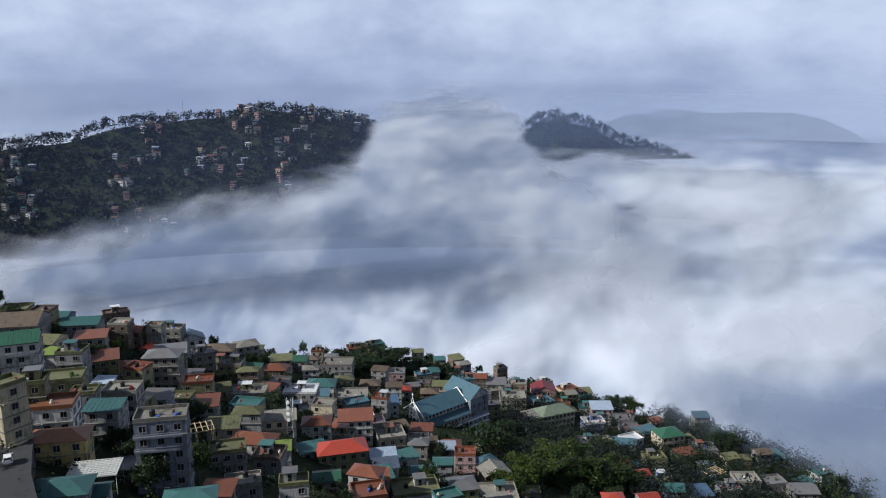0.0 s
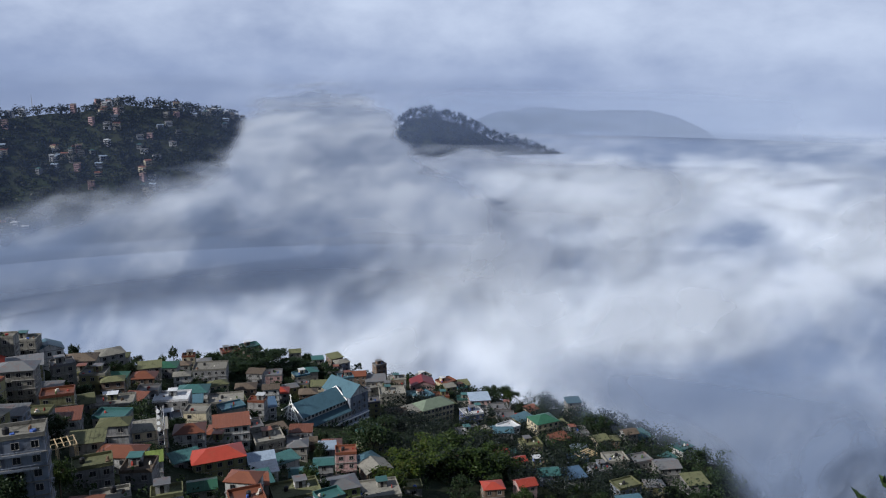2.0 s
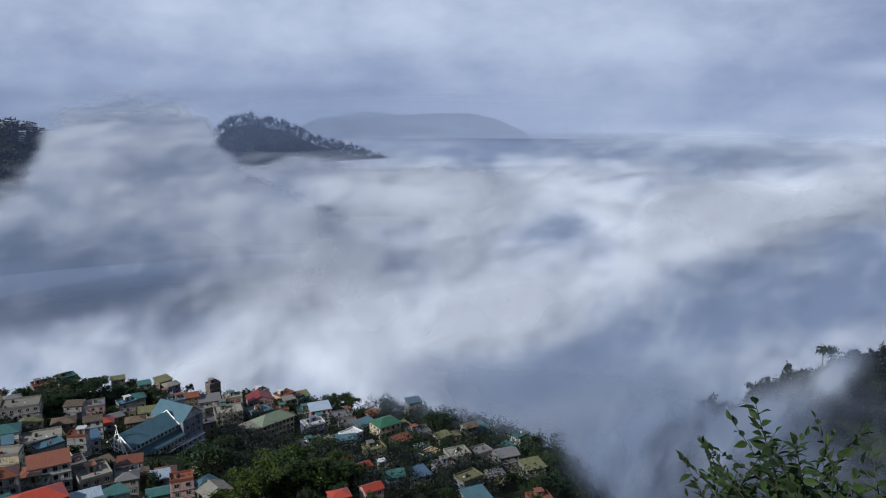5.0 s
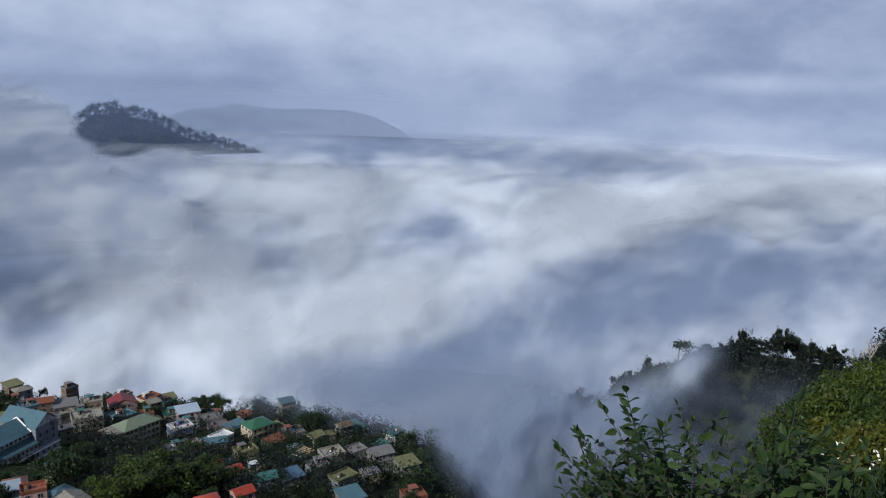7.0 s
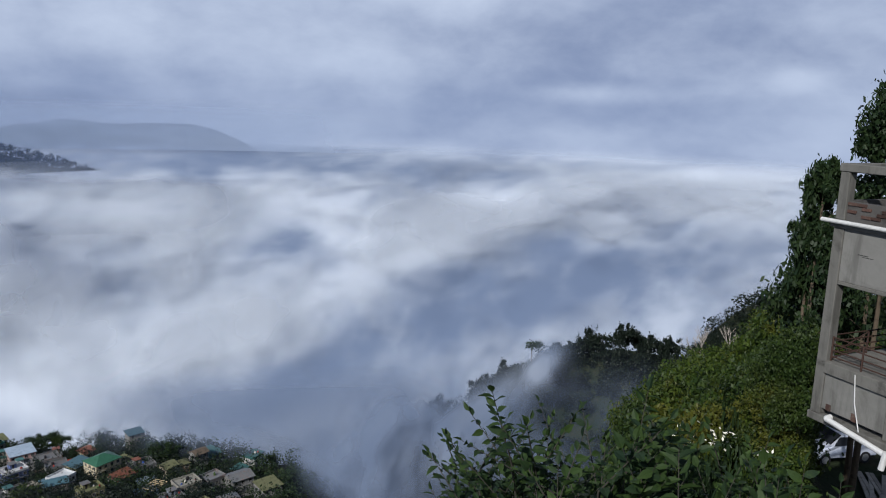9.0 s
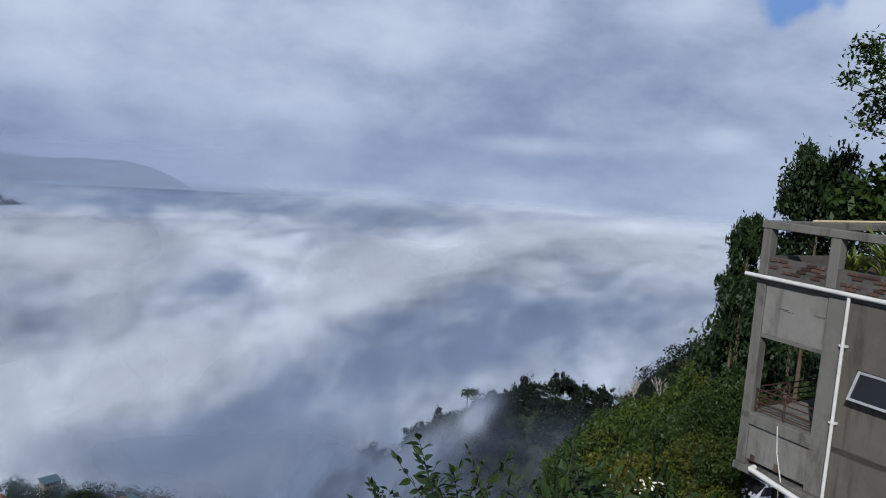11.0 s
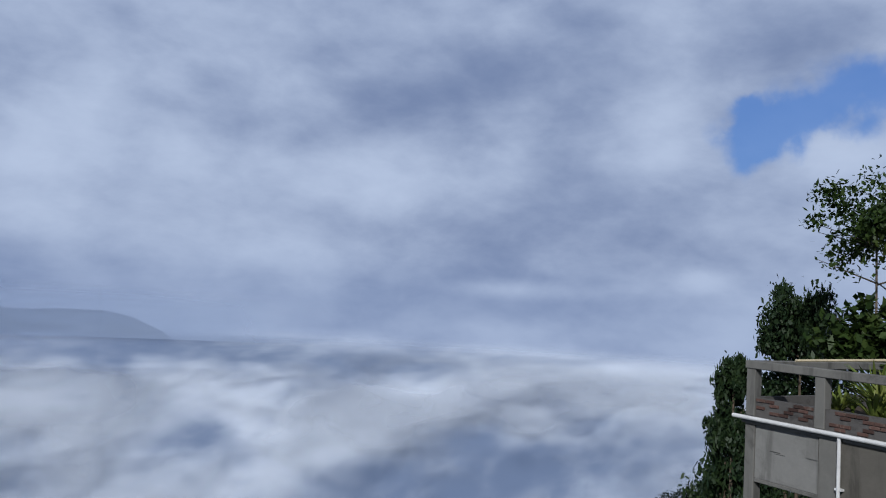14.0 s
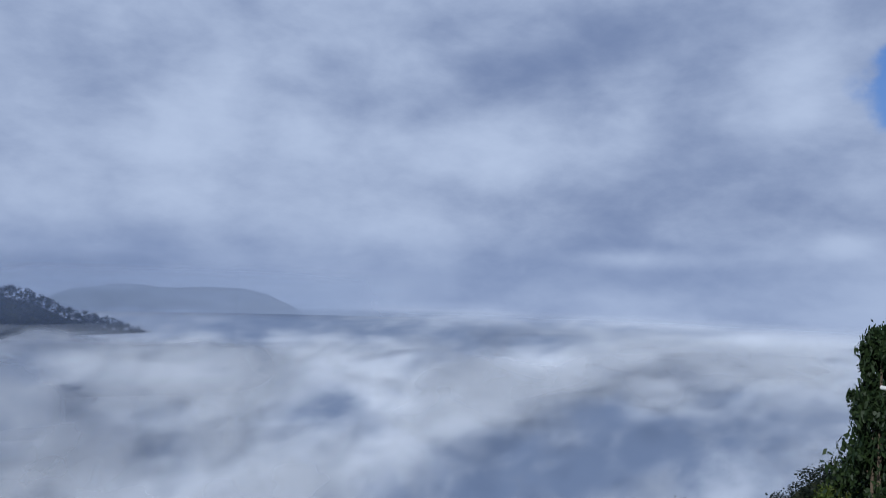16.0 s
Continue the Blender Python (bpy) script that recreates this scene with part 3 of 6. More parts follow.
def gable_bm(kind, w, d, over, pitch, ends=(0, 1)):
    """The wall that fills the roof's ends."""
    bm = bmesh.new()
    if kind == "gable":
        h = pitch * (d / 2 + over)
        for x in [(-w / 2, w / 2 - 0.2)[e] for e in ends]:
            vs = [bm.verts.new(p) for p in ((x, -d / 2, -0.05), (x, d / 2, -0.05), (x, 0, h - pitch * over * 0.2), (x + 0.2, -d / 2, -0.05), (x + 0.2, d / 2, -0.05), (x + 0.2, 0, h - pitch * over * 0.2))]
            for f in ((0, 1, 2), (5, 4, 3), (0, 2, 5, 3), (2, 1, 4, 5)):
                bm.faces.new([vs[i] for i in f])
    elif kind == "front":
        h = pitch * (w / 2 + over)
        for y in [(-d / 2, d / 2 - 0.2)[e] for e in ends]:
            vs = [bm.verts.new(p) for p in ((-w / 2, y, -0.05), (w / 2, y, -0.05), (0, y, h - pitch * over * 0.2), (-w / 2, y + 0.2, -0.05), (w / 2, y + 0.2, -0.05), (0, y + 0.2, h - pitch * over * 0.2))]
            for f in ((0, 1, 2), (5, 4, 3), (0, 2, 5, 3), (2, 1, 4, 5)):
                bm.faces.new([vs[i] for i in f])
    else:
        h = pitch * (d + 2 * over) * 0.5 * 0.9
        vs = [bm.verts.new(p) for p in ((-w / 2, -d / 2, -0.05), (w / 2, -d / 2, -0.05), (w / 2, d / 2, -0.05), (-w / 2, d / 2, -0.05), (-w / 2, d / 2, h), (w / 2, d / 2, h))]
        for f in ((0, 4, 3), (1, 2, 5), (3, 4, 5, 2)):
            bm.faces.new([vs[i] for i in f])
    bmesh.ops.recalc_face_normals(bm, faces=bm.faces[:])
    return bm


WORD = {"shed": "lean-to", "hip": "hipped", "gable": "gabled", "front": "gabled", "flat": "flat"}
NUM = {1: "single-storey", 2: "two-storey", 3: "three-storey", 4: "four-storey", 5: "five-storey", 6: "six-storey"}
rng = random.Random(11)


def house(x, y, turn, w, d, n, roof, wall, top, extra="", windows=True):
    """A hillside house: n storeys, its front (-y side) turned by turn degrees."""
    z = ground_z(x, y)
    c, s = math.cos(radians(turn)), math.sin(radians(turn))
    low = min(ground_z(x + c * a - s * b, y + s * a + c * b) for a in (-w / 2, w / 2) for b in (-d / 2, d / 2)) - z - 0.6
    st, H = 3.05, 3.05 * n
    ob = thing("house", x, y, z, turn, f"{NUM[n]} {wall} house with {WORD[roof]} {top} roof{extra}", "house", "houses on the hillside")
    PLACED.append((x, y, max(w, d) * 0.5))
    bm = bmesh.new()
    box(bm, -w / 2, -d / 2, low, w / 2, d / 2, H, 0)
    part("wall", bm, wall_mat(wall), ob)
    for k in range(1, n + (0 if roof == "flat" else 1)):
        bm = bmesh.new()
        o = 0.28 if n > 2 else 0.16
        box(bm, -w / 2 - o, -d / 2 - o, k * st - 0.17, w / 2 + o, d / 2 + o, k * st)
        part("floor_band", bm, mat("band", (0.17, 0.165, 0.155), 0.9, 0.4, 0.6, 0.2), ob)
    pitch = rng.uniform(0.32, 0.5) if roof != "shed" else rng.uniform(0.15, 0.28)
    over = rng.uniform(0.35, 0.7)
    rf = part("roof", roof_bm(roof, w, d, over, pitch), roof_mat(top), ob, at=Matrix.Translation((0, 0, H)))
    if roof in ("gable", "front", "shed"):
        for e in ((0,), (1,)) if roof != "shed" else ((0,),):
            part("gable_wall", gable_bm(roof, w, d, over, pitch, e), wall_mat(wall), ob, at=Matrix.Translation((0, 0, H + 0.04)))
    if roof != "flat" and w > 6:
        # sheet ribs on the near slope
        bm = bmesh.new()
        W, D = w / 2 + over, d / 2 + over
        if roof in ("gable", "shed"):
            h = pitch * D if roof == "gable" else pitch * D
            y1 = 0 if roof == "gable" else D
            for i in range(int(W * 2 / 1.1) + 1):
                xx = -W + 0.1 + i * 1.1
                if xx < W:
                    beam(bm, (xx, -D, 0.15), (xx, y1, h + 0.15), 0.05, 4)
            part("sheet_ribs", bm, roof_mat(top), rf)["kind"] = "stuff"
    if windows:
        me = window_mesh(1.3, 1.35)
        sides = ((w, d / 2, 0), (d, w / 2, -90), (d, w / 2, 90))
        for length, off, rz in sides:
            m = max(1, int((length - 0.8) / 2.7))
            for k in range(n):
                for i in range(m):
                    if rng.random() < 0.1:
                        continue
                    xx = (i + 0.5) / m * length - length / 2
                    part("window", me, None, ob, at=pose(0, 0, 0, 0, 0, rz) @ Matrix.Translation((xx, -off, k * st + 0.95)))
    if n >= 3 and roof == "flat" and rng.random() < 0.75 or n >= 4:
        for k in range(1, n):
            if rng.random() < 0.75:
                bm = bmesh.new()
                a, b = (-w / 2, w / 2 * rng.uniform(-0.2, 1.0))
                box(bm, a, -d / 2 - 1.1, k * st - 0.2, b, -d / 2 - 0.28, k * st - 0.05)
                box(bm, a, -d / 2 - 1.12, k * st - 0.05, b, -d / 2 - 1.02, k * st + 0.35)
                box(bm, a, -d / 2 - 1.12, k * st + 0.78, b, -d / 2 - 1.02, k * st + 0.88)
                q = max(2, int((b - a) / 1.2))
                for i in range(q + 1):
                    xx = a + 0.05 + (b - a - 0.1) * i / q
                    box(bm, xx - 0.05, -d / 2 - 1.11, k * st + 0.35, xx + 0.05, -d / 2 - 1.03, k * st + 0.78)
                part("balcony", bm, wall_mat(wall), ob)
    if roof == "flat":
        if n >= 2 and rng.random() < 0.6:
            water_tank(ob, rng.uniform(-0.3, 0.3) * w, rng.uniform(-0.1, 0.35) * d, H + 0.18)
        if rng.random() < 0.55 and w > 6:
            stair_head(ob, rng.uniform(-0.2, 0.2) * w, d * 0.2, H + 0.18, wall, rng.choice(("grey", "rust", "teal", "white")))
        for _ in range(rng.randint(1, 3)):
            clutter(ob, rng.uniform(-0.4, 0.4) * w, rng.uniform(-0.42, 0.1) * d, H + 0.18)
    return ob


def water_tank(ob, x, y, z):
    key = "water_tank"
    if key not in bpy.data.meshes:
        bm = bmesh.new()
        beam(bm, (0, 0, 0), (0, 0, 1.15), 0.62, 14)
        beam(bm, (0, 0, 1.15), (0, 0, 1.4), 0.62, 14, r2=0.25)
        beam(bm, (0, 0, 1.4), (0, 0, 1.48), 0.22, 10)
        me = bpy.data.meshes.new(key)
        bm.to_mesh(me)
        bm.free()
        me.materials.append(M_TANK)
    t = tagged(new("water_tank", bpy.data.meshes[key]), "black plastic water tank standing on a flat roof", "water tank", "rooftop tanks")
    t.matrix_basis = ob.matrix_basis @ Matrix.Translation((x, y, z))


def stair_head(ob, x, y, z, wall, top):
    bm = bmesh.new()
    box(bm, x - 1.5, y - 1.4, z, x + 1.5, y + 1.4, z + 2.3)
    # dark panel stands in for the unlit doorway
    box(bm, x - 0.5, y - 1.43, z, x + 0.4, y - 1.38, z + 1.9, 1)
    part("stair_head", bm, [wall_mat(wall), M_DARK], ob)
    bm = bmesh.new()
    box(bm, x - 1.9, y - 1.9, z + 2.3, x + 1.9, y + 1.7, z + 2.42)
    part("stair_roof", bm, roof_mat(top), ob)


CLUTTER = [mat("crate_pale", (0.5, 0.48, 0.42), 0.8, 0.4, 2), mat("tarp_blue", (0.05, 0.10, 0.32), 0.6, 0.2, 1), mat("planter_green", (0.06, 0.10, 0.03), 0.9, 0.4, 2),
           mat("scrap_brown", (0.14, 0.09, 0.06), 0.9, 0.4, 2), mat("sheet_red", (0.30, 0.05, 0.04), 0.6, 0.3, 1)]


def clutter(ob, x, y, z):
    bm = bmesh.new()
    a, b, h = rng.uniform(0.3, 1.3), rng.uniform(0.3, 0.9), rng.uniform(0.3, 1.1)
    box(bm, -a / 2, -b / 2, 0, a / 2, b / 2, h, bevel=0.05)
    if rng.random() < 0.5:
        box(bm, -a / 4, -b / 3, h, a / 3, b / 4, h + rng.uniform(0.15, 0.5))
    c = part("crate", bm, rng.choice(CLUTTER), None)
    tagged(c, "weathered box and odds and ends lying on a flat roof", "crate", "rooftop odds and ends")
    c.matrix_basis = ob.matrix_basis @ pose(x, y, z, 0, 0, rng.uniform(0, 90))


# the town on its spur, from the crest down
house(-144.9, 249.5, 10, 17.9, 14.3, 2, "gable", "grey", "brown")
house(-118.6, 200.8, 22, 14.5, 10.2, 4, "gable", "white", "green")
house(-144.3, 277.4, 0, 9.1, 7.3, 2, "gable", "blue", "teal")
house(-131.0, 267.9, 8, 12.7, 8.9, 3, "gable", "grey", "teal")
house(-125.0, 285.8, 0, 7.5, 6.8, 3, "flat", "brown", "concrete")
house(-123.6, 291.8, -5, 9.8, 6.8, 2, "gable", "brown", "rust")
house(-114.5, 293.5, 0, 6.0, 5.4, 4, "flat", "concrete", "concrete")
house(-116.1, 313.8, 0, 10.3, 7.2, 3, "flat", "concrete", "concrete")
house(-109.6, 318.8, 25, 10.5, 8.4, 3, "front", "white", "slate")
house(-104.0, 338.7, 5, 14.2, 9.9, 2, "hip", "concrete", "brown")
house(-114.7, 283.7, 0, 4.1, 5.0, 1, "front", "grey", "red")
house(-97.3, 253.9, 5, 11.7, 8.2, 4, "hip", "concrete", "grey")
house(-121.0, 227.2, 5, 8.0, 6.4, 2, "hip", "white", "lime")
house(-114.1, 225.2, 5, 7.8, 7.0, 3, "flat", "grey", "moss")
house(-100.1, 191.5, 15, 10.0, 8.0, 3, "flat", "olive", "moss")
house(-94.4, 164.6, 15, 7.9, 5.5, 4, "flat", "olive", "moss")
house(-88.5, 146.4, 60, 5.6, 5.0, 5, "flat", "cream", "moss")
house(-88.6, 162.3, 12, 10.9, 7.6, 3, "flat", "white", "terracotta")
house(-82.4, 175.0, 5, 7.9, 5.5, 3, "shed", "grey", "teal")
house(-88.7, 200.1, 5, 9.2, 7.4, 3, "flat", "concrete", "concrete")
house(-104.7, 224.0, 0, 5.6, 5.0, 1, "shed", "white", "paleblue")
house(-76.0, 229.3, 10, 8.8, 7.9, 2, "shed", "white", "rust")
house(-86.0, 217.3, 0, 7.8, 6.2, 2, "shed", "bluegrey", "grey")
house(-58.9, 150.1, 12, 10.3, 6.2, 6, "flat", "bluegrey", "concrete")
house(-80.6, 150.1, 12, 11.2, 6.7, 2, "hip", "yellow", "terracotta")
house(-69.8, 128.5, 12, 9.6, 6.7, 1, "hip", "white", "teal")
house(-65.5, 131.9, 12, 4.9, 5.0, 1, "gable", "white", "teal")
house(-49.6, 137.4, 12, 9.8, 5.9, 2, "hip", "grey", "teal")
house(-68.5, 154.1, 0, 5.5, 5.0, 1, "shed", "grey", "grey")
house(-47.0, 147.0, 0, 5.7, 5.0, 2, "shed", "grey", "rust")
house(-86.1, 322.9, 0, 11.0, 7.7, 2, "hip", "olive", "green")
house(-78.0, 383.3, 0, 13.5, 9.4, 2, "hip", "grey", "green")
house(-78.7, 342.5, 0, 10.6, 8.4, 2, "hip", "brown", "rust")
house(-56.0, 386.8, 0, 16.4, 11.5, 3, "flat", "grey", "concrete")
house(-70.3, 312.3, 0, 8.7, 7.0, 2, "flat", "grey", "grey")
house(-56.7, 337.0, 0, 12.9, 9.1, 2, "hip", "white", "teal")
house(-60.2, 307.1, 0, 13.8, 9.7, 2, "flat", "grey", "white")
house(-42.0, 331.3, 5, 14.8, 10.3, 2, "flat", "cream", "concrete")
house(-73.1, 270.4, 5, 14.0, 9.8, 2, "flat", "olive", "concrete")
house(-32.5, 266.1, 8, 12.0, 8.4, 3, "shed", "white", "rust")
house(-44.5, 252.1, 5, 9.9, 7.9, 2, "hip", "white", "rust")
house(-53.4, 201.3, -10, 12.0, 7.2, 2, "hip", "white", "rust")
house(-46.9, 199.8, 10, 8.0, 6.4, 2, "gable", "white", "lime")
house(-41.1, 222.4, 25, 8.2, 5.7, 1, "shed", "grey", "teal")
house(-31.8, 222.8, 15, 15.2, 9.1, 2, "hip", "olive", "red")
house(-19.7, 265.2, 15, 10.4, 9.3, 2, "flat", "concrete", "concrete")
house(-20.2, 239.6, 10, 8.4, 6.7, 1, "shed", "grey", "paleblue")
house(-18.5, 227.8, 12, 7.6, 6.1, 1, "shed", "white", "white")
house(-13.2, 248.0, 30, 7.9, 6.3, 1, "shed", "white", "teal")
house(-26.5, 335.2, 10, 10.8, 8.7, 2, "shed", "white", "blue")
house(-22.4, 378.3, 0, 11.0, 7.7, 2, "hip", "grey", "red")
house(-27.7, 419.4, 0, 11.4, 9.1, 2, "flat", "pink", "grey")
house(1.5, 267.5, 0, 5.5, 5.0, 2, "shed", "grey", "paleblue")
house(0.0, 241.2, 0, 6.1, 5.0, 2, "gable", "grey", "teal")
house(-6.7, 232.7, 5, 8.5, 6.0, 1, "gable", "white", "teal")
house(7.8, 252.1, 0, 7.2, 5.7, 3, "flat", "pink", "rust")
house(-20.6, 189.5, -15, 8.2, 5.7, 3, "hip", "white", "rust")
house(-32.0, 193.9, 10, 6.6, 5.3, 1, "gable", "grey", "green")
house(-7.9, 196.7, 12, 13.0, 9.1, 2, "flat", "white", "moss")
house(4.3, 214.0, 12, 11.4, 8.0, 2, "hip", "lime", "grey")
house(16.0, 225.1, 5, 15.4, 10.8, 1, "flat", "concrete", "concrete")
house(17.8, 247.3, 20, 9.1, 7.3, 2, "front", "brown", "concrete")
house(20.0, 450.6, 0, 13.7, 8.2, 2, "gable", "brown", "rust")
house(7.4, 450.9, 0, 10.9, 8.7, 2, "flat", "grey", "grey")
house(32.8, 447.8, 0, 12.3, 9.8, 2, "shed", "grey", "grey")
house(39.6, 411.7, 0, 14.5, 11.6, 3, "flat", "concrete", "concrete")
house(62.7, 453.8, 0, 14.6, 11.7, 2, "front", "pink", "maroon")
house(38.3, 374.4, 0, 10.5, 8.4, 2, "hip", "white", "brown")
house(91.9, 418.2, 0, 11.8, 9.4, 3, "shed", "pink", "paleblue")
house(80.0, 381.6, 10, 10.8, 8.7, 3, "flat", "blue", "white")
house(71.3, 345.8, 10, 11.6, 9.3, 2, "flat", "white", "grey")
house(86.1, 356.2, 10, 8.6, 7.7, 2, "gable", "bluegrey", "slate")
house(93.2, 353.3, 25, 9.7, 7.7, 3, "flat", "white", "white")
house(108.4, 397.7, 0, 9.6, 7.7, 1, "hip", "brown", "red")
house(113.3, 359.2, 15, 12.8, 10.3, 4, "hip", "cream", "green")
house(78.0, 316.2, 15, 10.3, 7.2, 1, "gable", "brown", "red")
house(82.3, 294.7, 15, 6.8, 5.4, 2, "gable", "white", "red")
house(86.4, 323.9, 0, 6.9, 5.5, 1, "hip", "bluegrey", "teal")
house(95.5, 320.4, 5, 9.4, 7.6, 3, "flat", "olive", "moss")
house(124.5, 333.1, 0, 7.3, 6.5, 1, "shed", "grey", "paleblue")
house(117.6, 316.2, 0, 9.1, 7.3, 1, "shed", "blue", "blue")
house(101.9, 280.1, 8, 9.5, 7.6, 2, "shed", "white", "blue")
house(129.1, 352.4, 0, 11.7, 9.3, 2, "flat", "grey", "grey")
house(59.8, 245.7, 0, 7.3, 5.9, 2, "hip", "brown", "red")
house(74.9, 256.0, 10, 7.3, 5.8, 2, "gable", "pink", "red")
house(101.7, 408.8, 0, 11.7, 9.3, 2, "flat", "grey", "grey")
house(90.6, 292.6, 0, 8.8, 7.0, 2, "flat", "blue", "moss")
house(129.0, 300.2, 0, 10.3, 8.2, 3, "flat", "concrete", "concrete")
house(141.1, 301.1, 10, 9.4, 7.5, 3, "flat", "grey", "grey")
house(151.0, 295.1, 0, 10.4, 8.4, 3, "gable", "grey", "grey")
house(118.9, 292.2, 0, 9.0, 7.2, 2, "flat", "bluegrey", "grey")
house(-88.0, 303.5, 0, 9.5, 7.6, 3, "flat", "olive", "concrete")
house(-62.6, 247.7, 10, 10.6, 8.5, 2, "flat", "bluegrey", "grey")
house(-63.8, 208.0, 8, 8.4, 6.7, 2, "shed", "concrete", "moss")
house(-55.5, 182.9, 15, 9.0, 6.3, 2, "flat", "grey", "moss")
house(-44.9, 157.9, 15, 7.9, 5.5, 2, "flat", "grey", "concrete")
house(-36.1, 170.3, 10, 7.0, 5.0, 2, "flat", "white", "moss")
house(-91.1, 183.8, 10, 6.2, 5.0, 3, "flat", "grey", "moss")
house(-92.1, 260.9, 0, 10.4, 8.3, 2, "shed", "brown", "grey")
house(-82.1, 226.0, 0, 7.3, 5.8, 2, "flat", "grey", "moss")
house(-7.3, 390.3, 0, 8.9, 7.1, 2, "hip", "brown", "brown")
house(-37.6, 373.8, 0, 9.7, 7.8, 2, "hip", "brown", "brown")
house(30.2, 240.1, 0, 5.9, 5.0, 1, "flat", "grey", "moss")
house(91.1, 279.1, 0, 8.0, 6.4, 2, "gable", "bluegrey", "teal")


def box_part(name, a, b, material, parent, label=""):
    bm = bmesh.new()
    box(bm, *a, *b)
    return part(name, bm, material, parent, label)


def church(x, y, turn):
    """Long nave (along +x), a taller block behind it, and a white openwork gable in front."""
    z = ground_z(x, y) + 0.5
    ob = thing("church", x, y, z, turn, "large church with slate-blue roofs and a white openwork front gable", "church")
    PLACED.append((x + 6, y + 8, 27))
    PLACED.append((x - 9, y - 26, 13))
    white, blue = wall_mat("white"), roof_mat("slate")
    trim = mat("white_trim", (0.78, 0.78, 0.76), 0.6, 0.15, 1.0, 0.1)
    L, W, H = 27.0, 13.0, 5.4
    box_part("plinth", (-L / 2, -W / 2 - 3.5, -14), (L / 2 + 12, W / 2 + 3.5, 0.0), wall_mat("bluegrey"), ob)
    box_part("nave_wall", (-L / 2, -W / 2, 0), (L / 2, W / 2, H + 2.2), white, ob)
    bm = roof_bm("gable", L, W, 0.8, 0.72)
    part("nave_roof", bm, blue, ob, at=Matrix.Translation((0, 0, H + 2.2)))
    for e in ((0,), (1,)):
        part("gable_wall", gable_bm("gable", L, W, 0.8, 0.72, e), white, ob, at=Matrix.Translation((0, 0, H + 2.25)))
    for s in (-1, 1):
        bm = bmesh.new()
        vs = [bm.verts.new(p) for p in ((-L / 2 - 0.5, s * (W / 2), 5.2), (L / 2, s * (W / 2), 5.2), (L / 2, s * (W / 2 + 4.2), 3.2), (-L / 2 - 0.5, s * (W / 2 + 4.2), 3.2))]
        f = bm.faces.new(vs)
        r = bmesh.ops.extrude_face_region(bm, geom=[f])
        bmesh.ops.translate(bm, vec=(0, 0, 0.2), verts=[v for v in r["geom"] if isinstance(v, bmesh.types.BMVert)])
        bmesh.ops.recalc_face_normals(bm, faces=bm.faces[:])
        part("aisle_roof", bm, blue, ob)
        box_part("aisle_wall", (-L / 2, min(s * W / 2, s * (W / 2 + 3.5)), 0), (L / 2, max(s * W / 2, s * (W / 2 + 3.5)), 3.3), white, ob)
    me = window_mesh(1.1, 1.5)
    for i in range(13):
        part("window", me, None, ob, at=Matrix.Translation((-L / 2 + 1.6 + i * 2.22, -W / 2, 5.9)))
        part("window", me, None, ob, at=Matrix.Translation((-L / 2 + 1.6 + i * 2.22, -W / 2 - 3.5, 0.9)))
    for k in range(2):
        for i in range(7):
            part("window", me, None, ob, at=Matrix.Translation((4 + i * 3.1, -W / 2 - 3.5, -3.2 - 3.2 * k)))
        box_part("floor_band", (-L / 2, -W / 2 - 4.2, -1.0 - 3.2 * k), (L / 2 + 12, -W / 2 - 3.5, -0.7 - 3.2 * k), trim, ob)
    # taller block at the far end
    bx = L / 2
    box_part("choir_wall", (bx, -W / 2 - 3, 0), (bx + 12, W / 2 + 3, 9.5), wall_mat("bluegrey"), ob)
    part("choir_roof", roof_bm("front", 12, W + 6, 0.8, 0.75), blue, ob, at=Matrix.Translation((bx + 6, 0, 9.5)))
    for e in ((0,), (1,)):
        part("choir_gable", gable_bm("front", 12, W + 6, 0.8, 0.75, e), white, ob, at=Matrix.Translation((bx + 6, 0, 9.5)))
    for k in range(2):
        for i in range(3):
            part("window", me, None, ob, at=Matrix.Translation((bx + 2.5 + i * 3.5, -W / 2 - 3, 1.5 + 3.2 * k)))
    # white edging where the nave roof meets the block
    bm = bmesh.new()
    top = H + 2.2 + 0.72 * (W / 2 + 0.8)
    for x0 in (bx - 0.3, -L / 2 - 0.9):
        beam(bm, (x0, -W / 2 - 0.9, H + 2.3), (x0, 0, top + 0.35), 0.3, 6)
        beam(bm, (x0, W / 2 + 0.9, H + 2.3), (x0, 0, top + 0.35), 0.3, 6)
    part("roof_edging", bm, trim, ob)
    # front: steep white openwork gable with a spire, flanked by sweeping white edges
    bm = bmesh.new()
    x0 = -L / 2 - 1.4
    for s in (-1, 1):
        beam(bm, (x0, s * 12.0, 1.0), (x0, s * 6.0, 6.0), 0.32, 6)
        beam(bm, (x0, s * 6.0, 6.0), (x0, s * 1.6, 16.0), 0.32, 6)
        beam(bm, (x0, s * 4.2, 0.0), (x0, s * 1.6, 16.0), 0.28, 6)
        beam(bm, (x0, s * 1.6, 16.0), (x0, 0, 23.5), 0.26, 6, r2=0.1)
        beam(bm, (x0 - 1.6, s * 1.3, 0.0), (x0 - 0.6, s * 1.3, 17.0), 0.26, 6)
    for zz, hw in ((5.5, 4.4), (9.5, 4.0), (13.0, 2.7), (16.0, 1.7)):
        beam(bm, (x0, -hw, zz), (x0, hw, zz), 0.24, 6)
    for i in range(4):
        beam(bm, (x0, -3.4 + 0.4 * i, 5.5 + 2.6 * i), (x0, 3.4 - 0.4 * i, 8.1 + 2.6 * i), 0.16, 5)
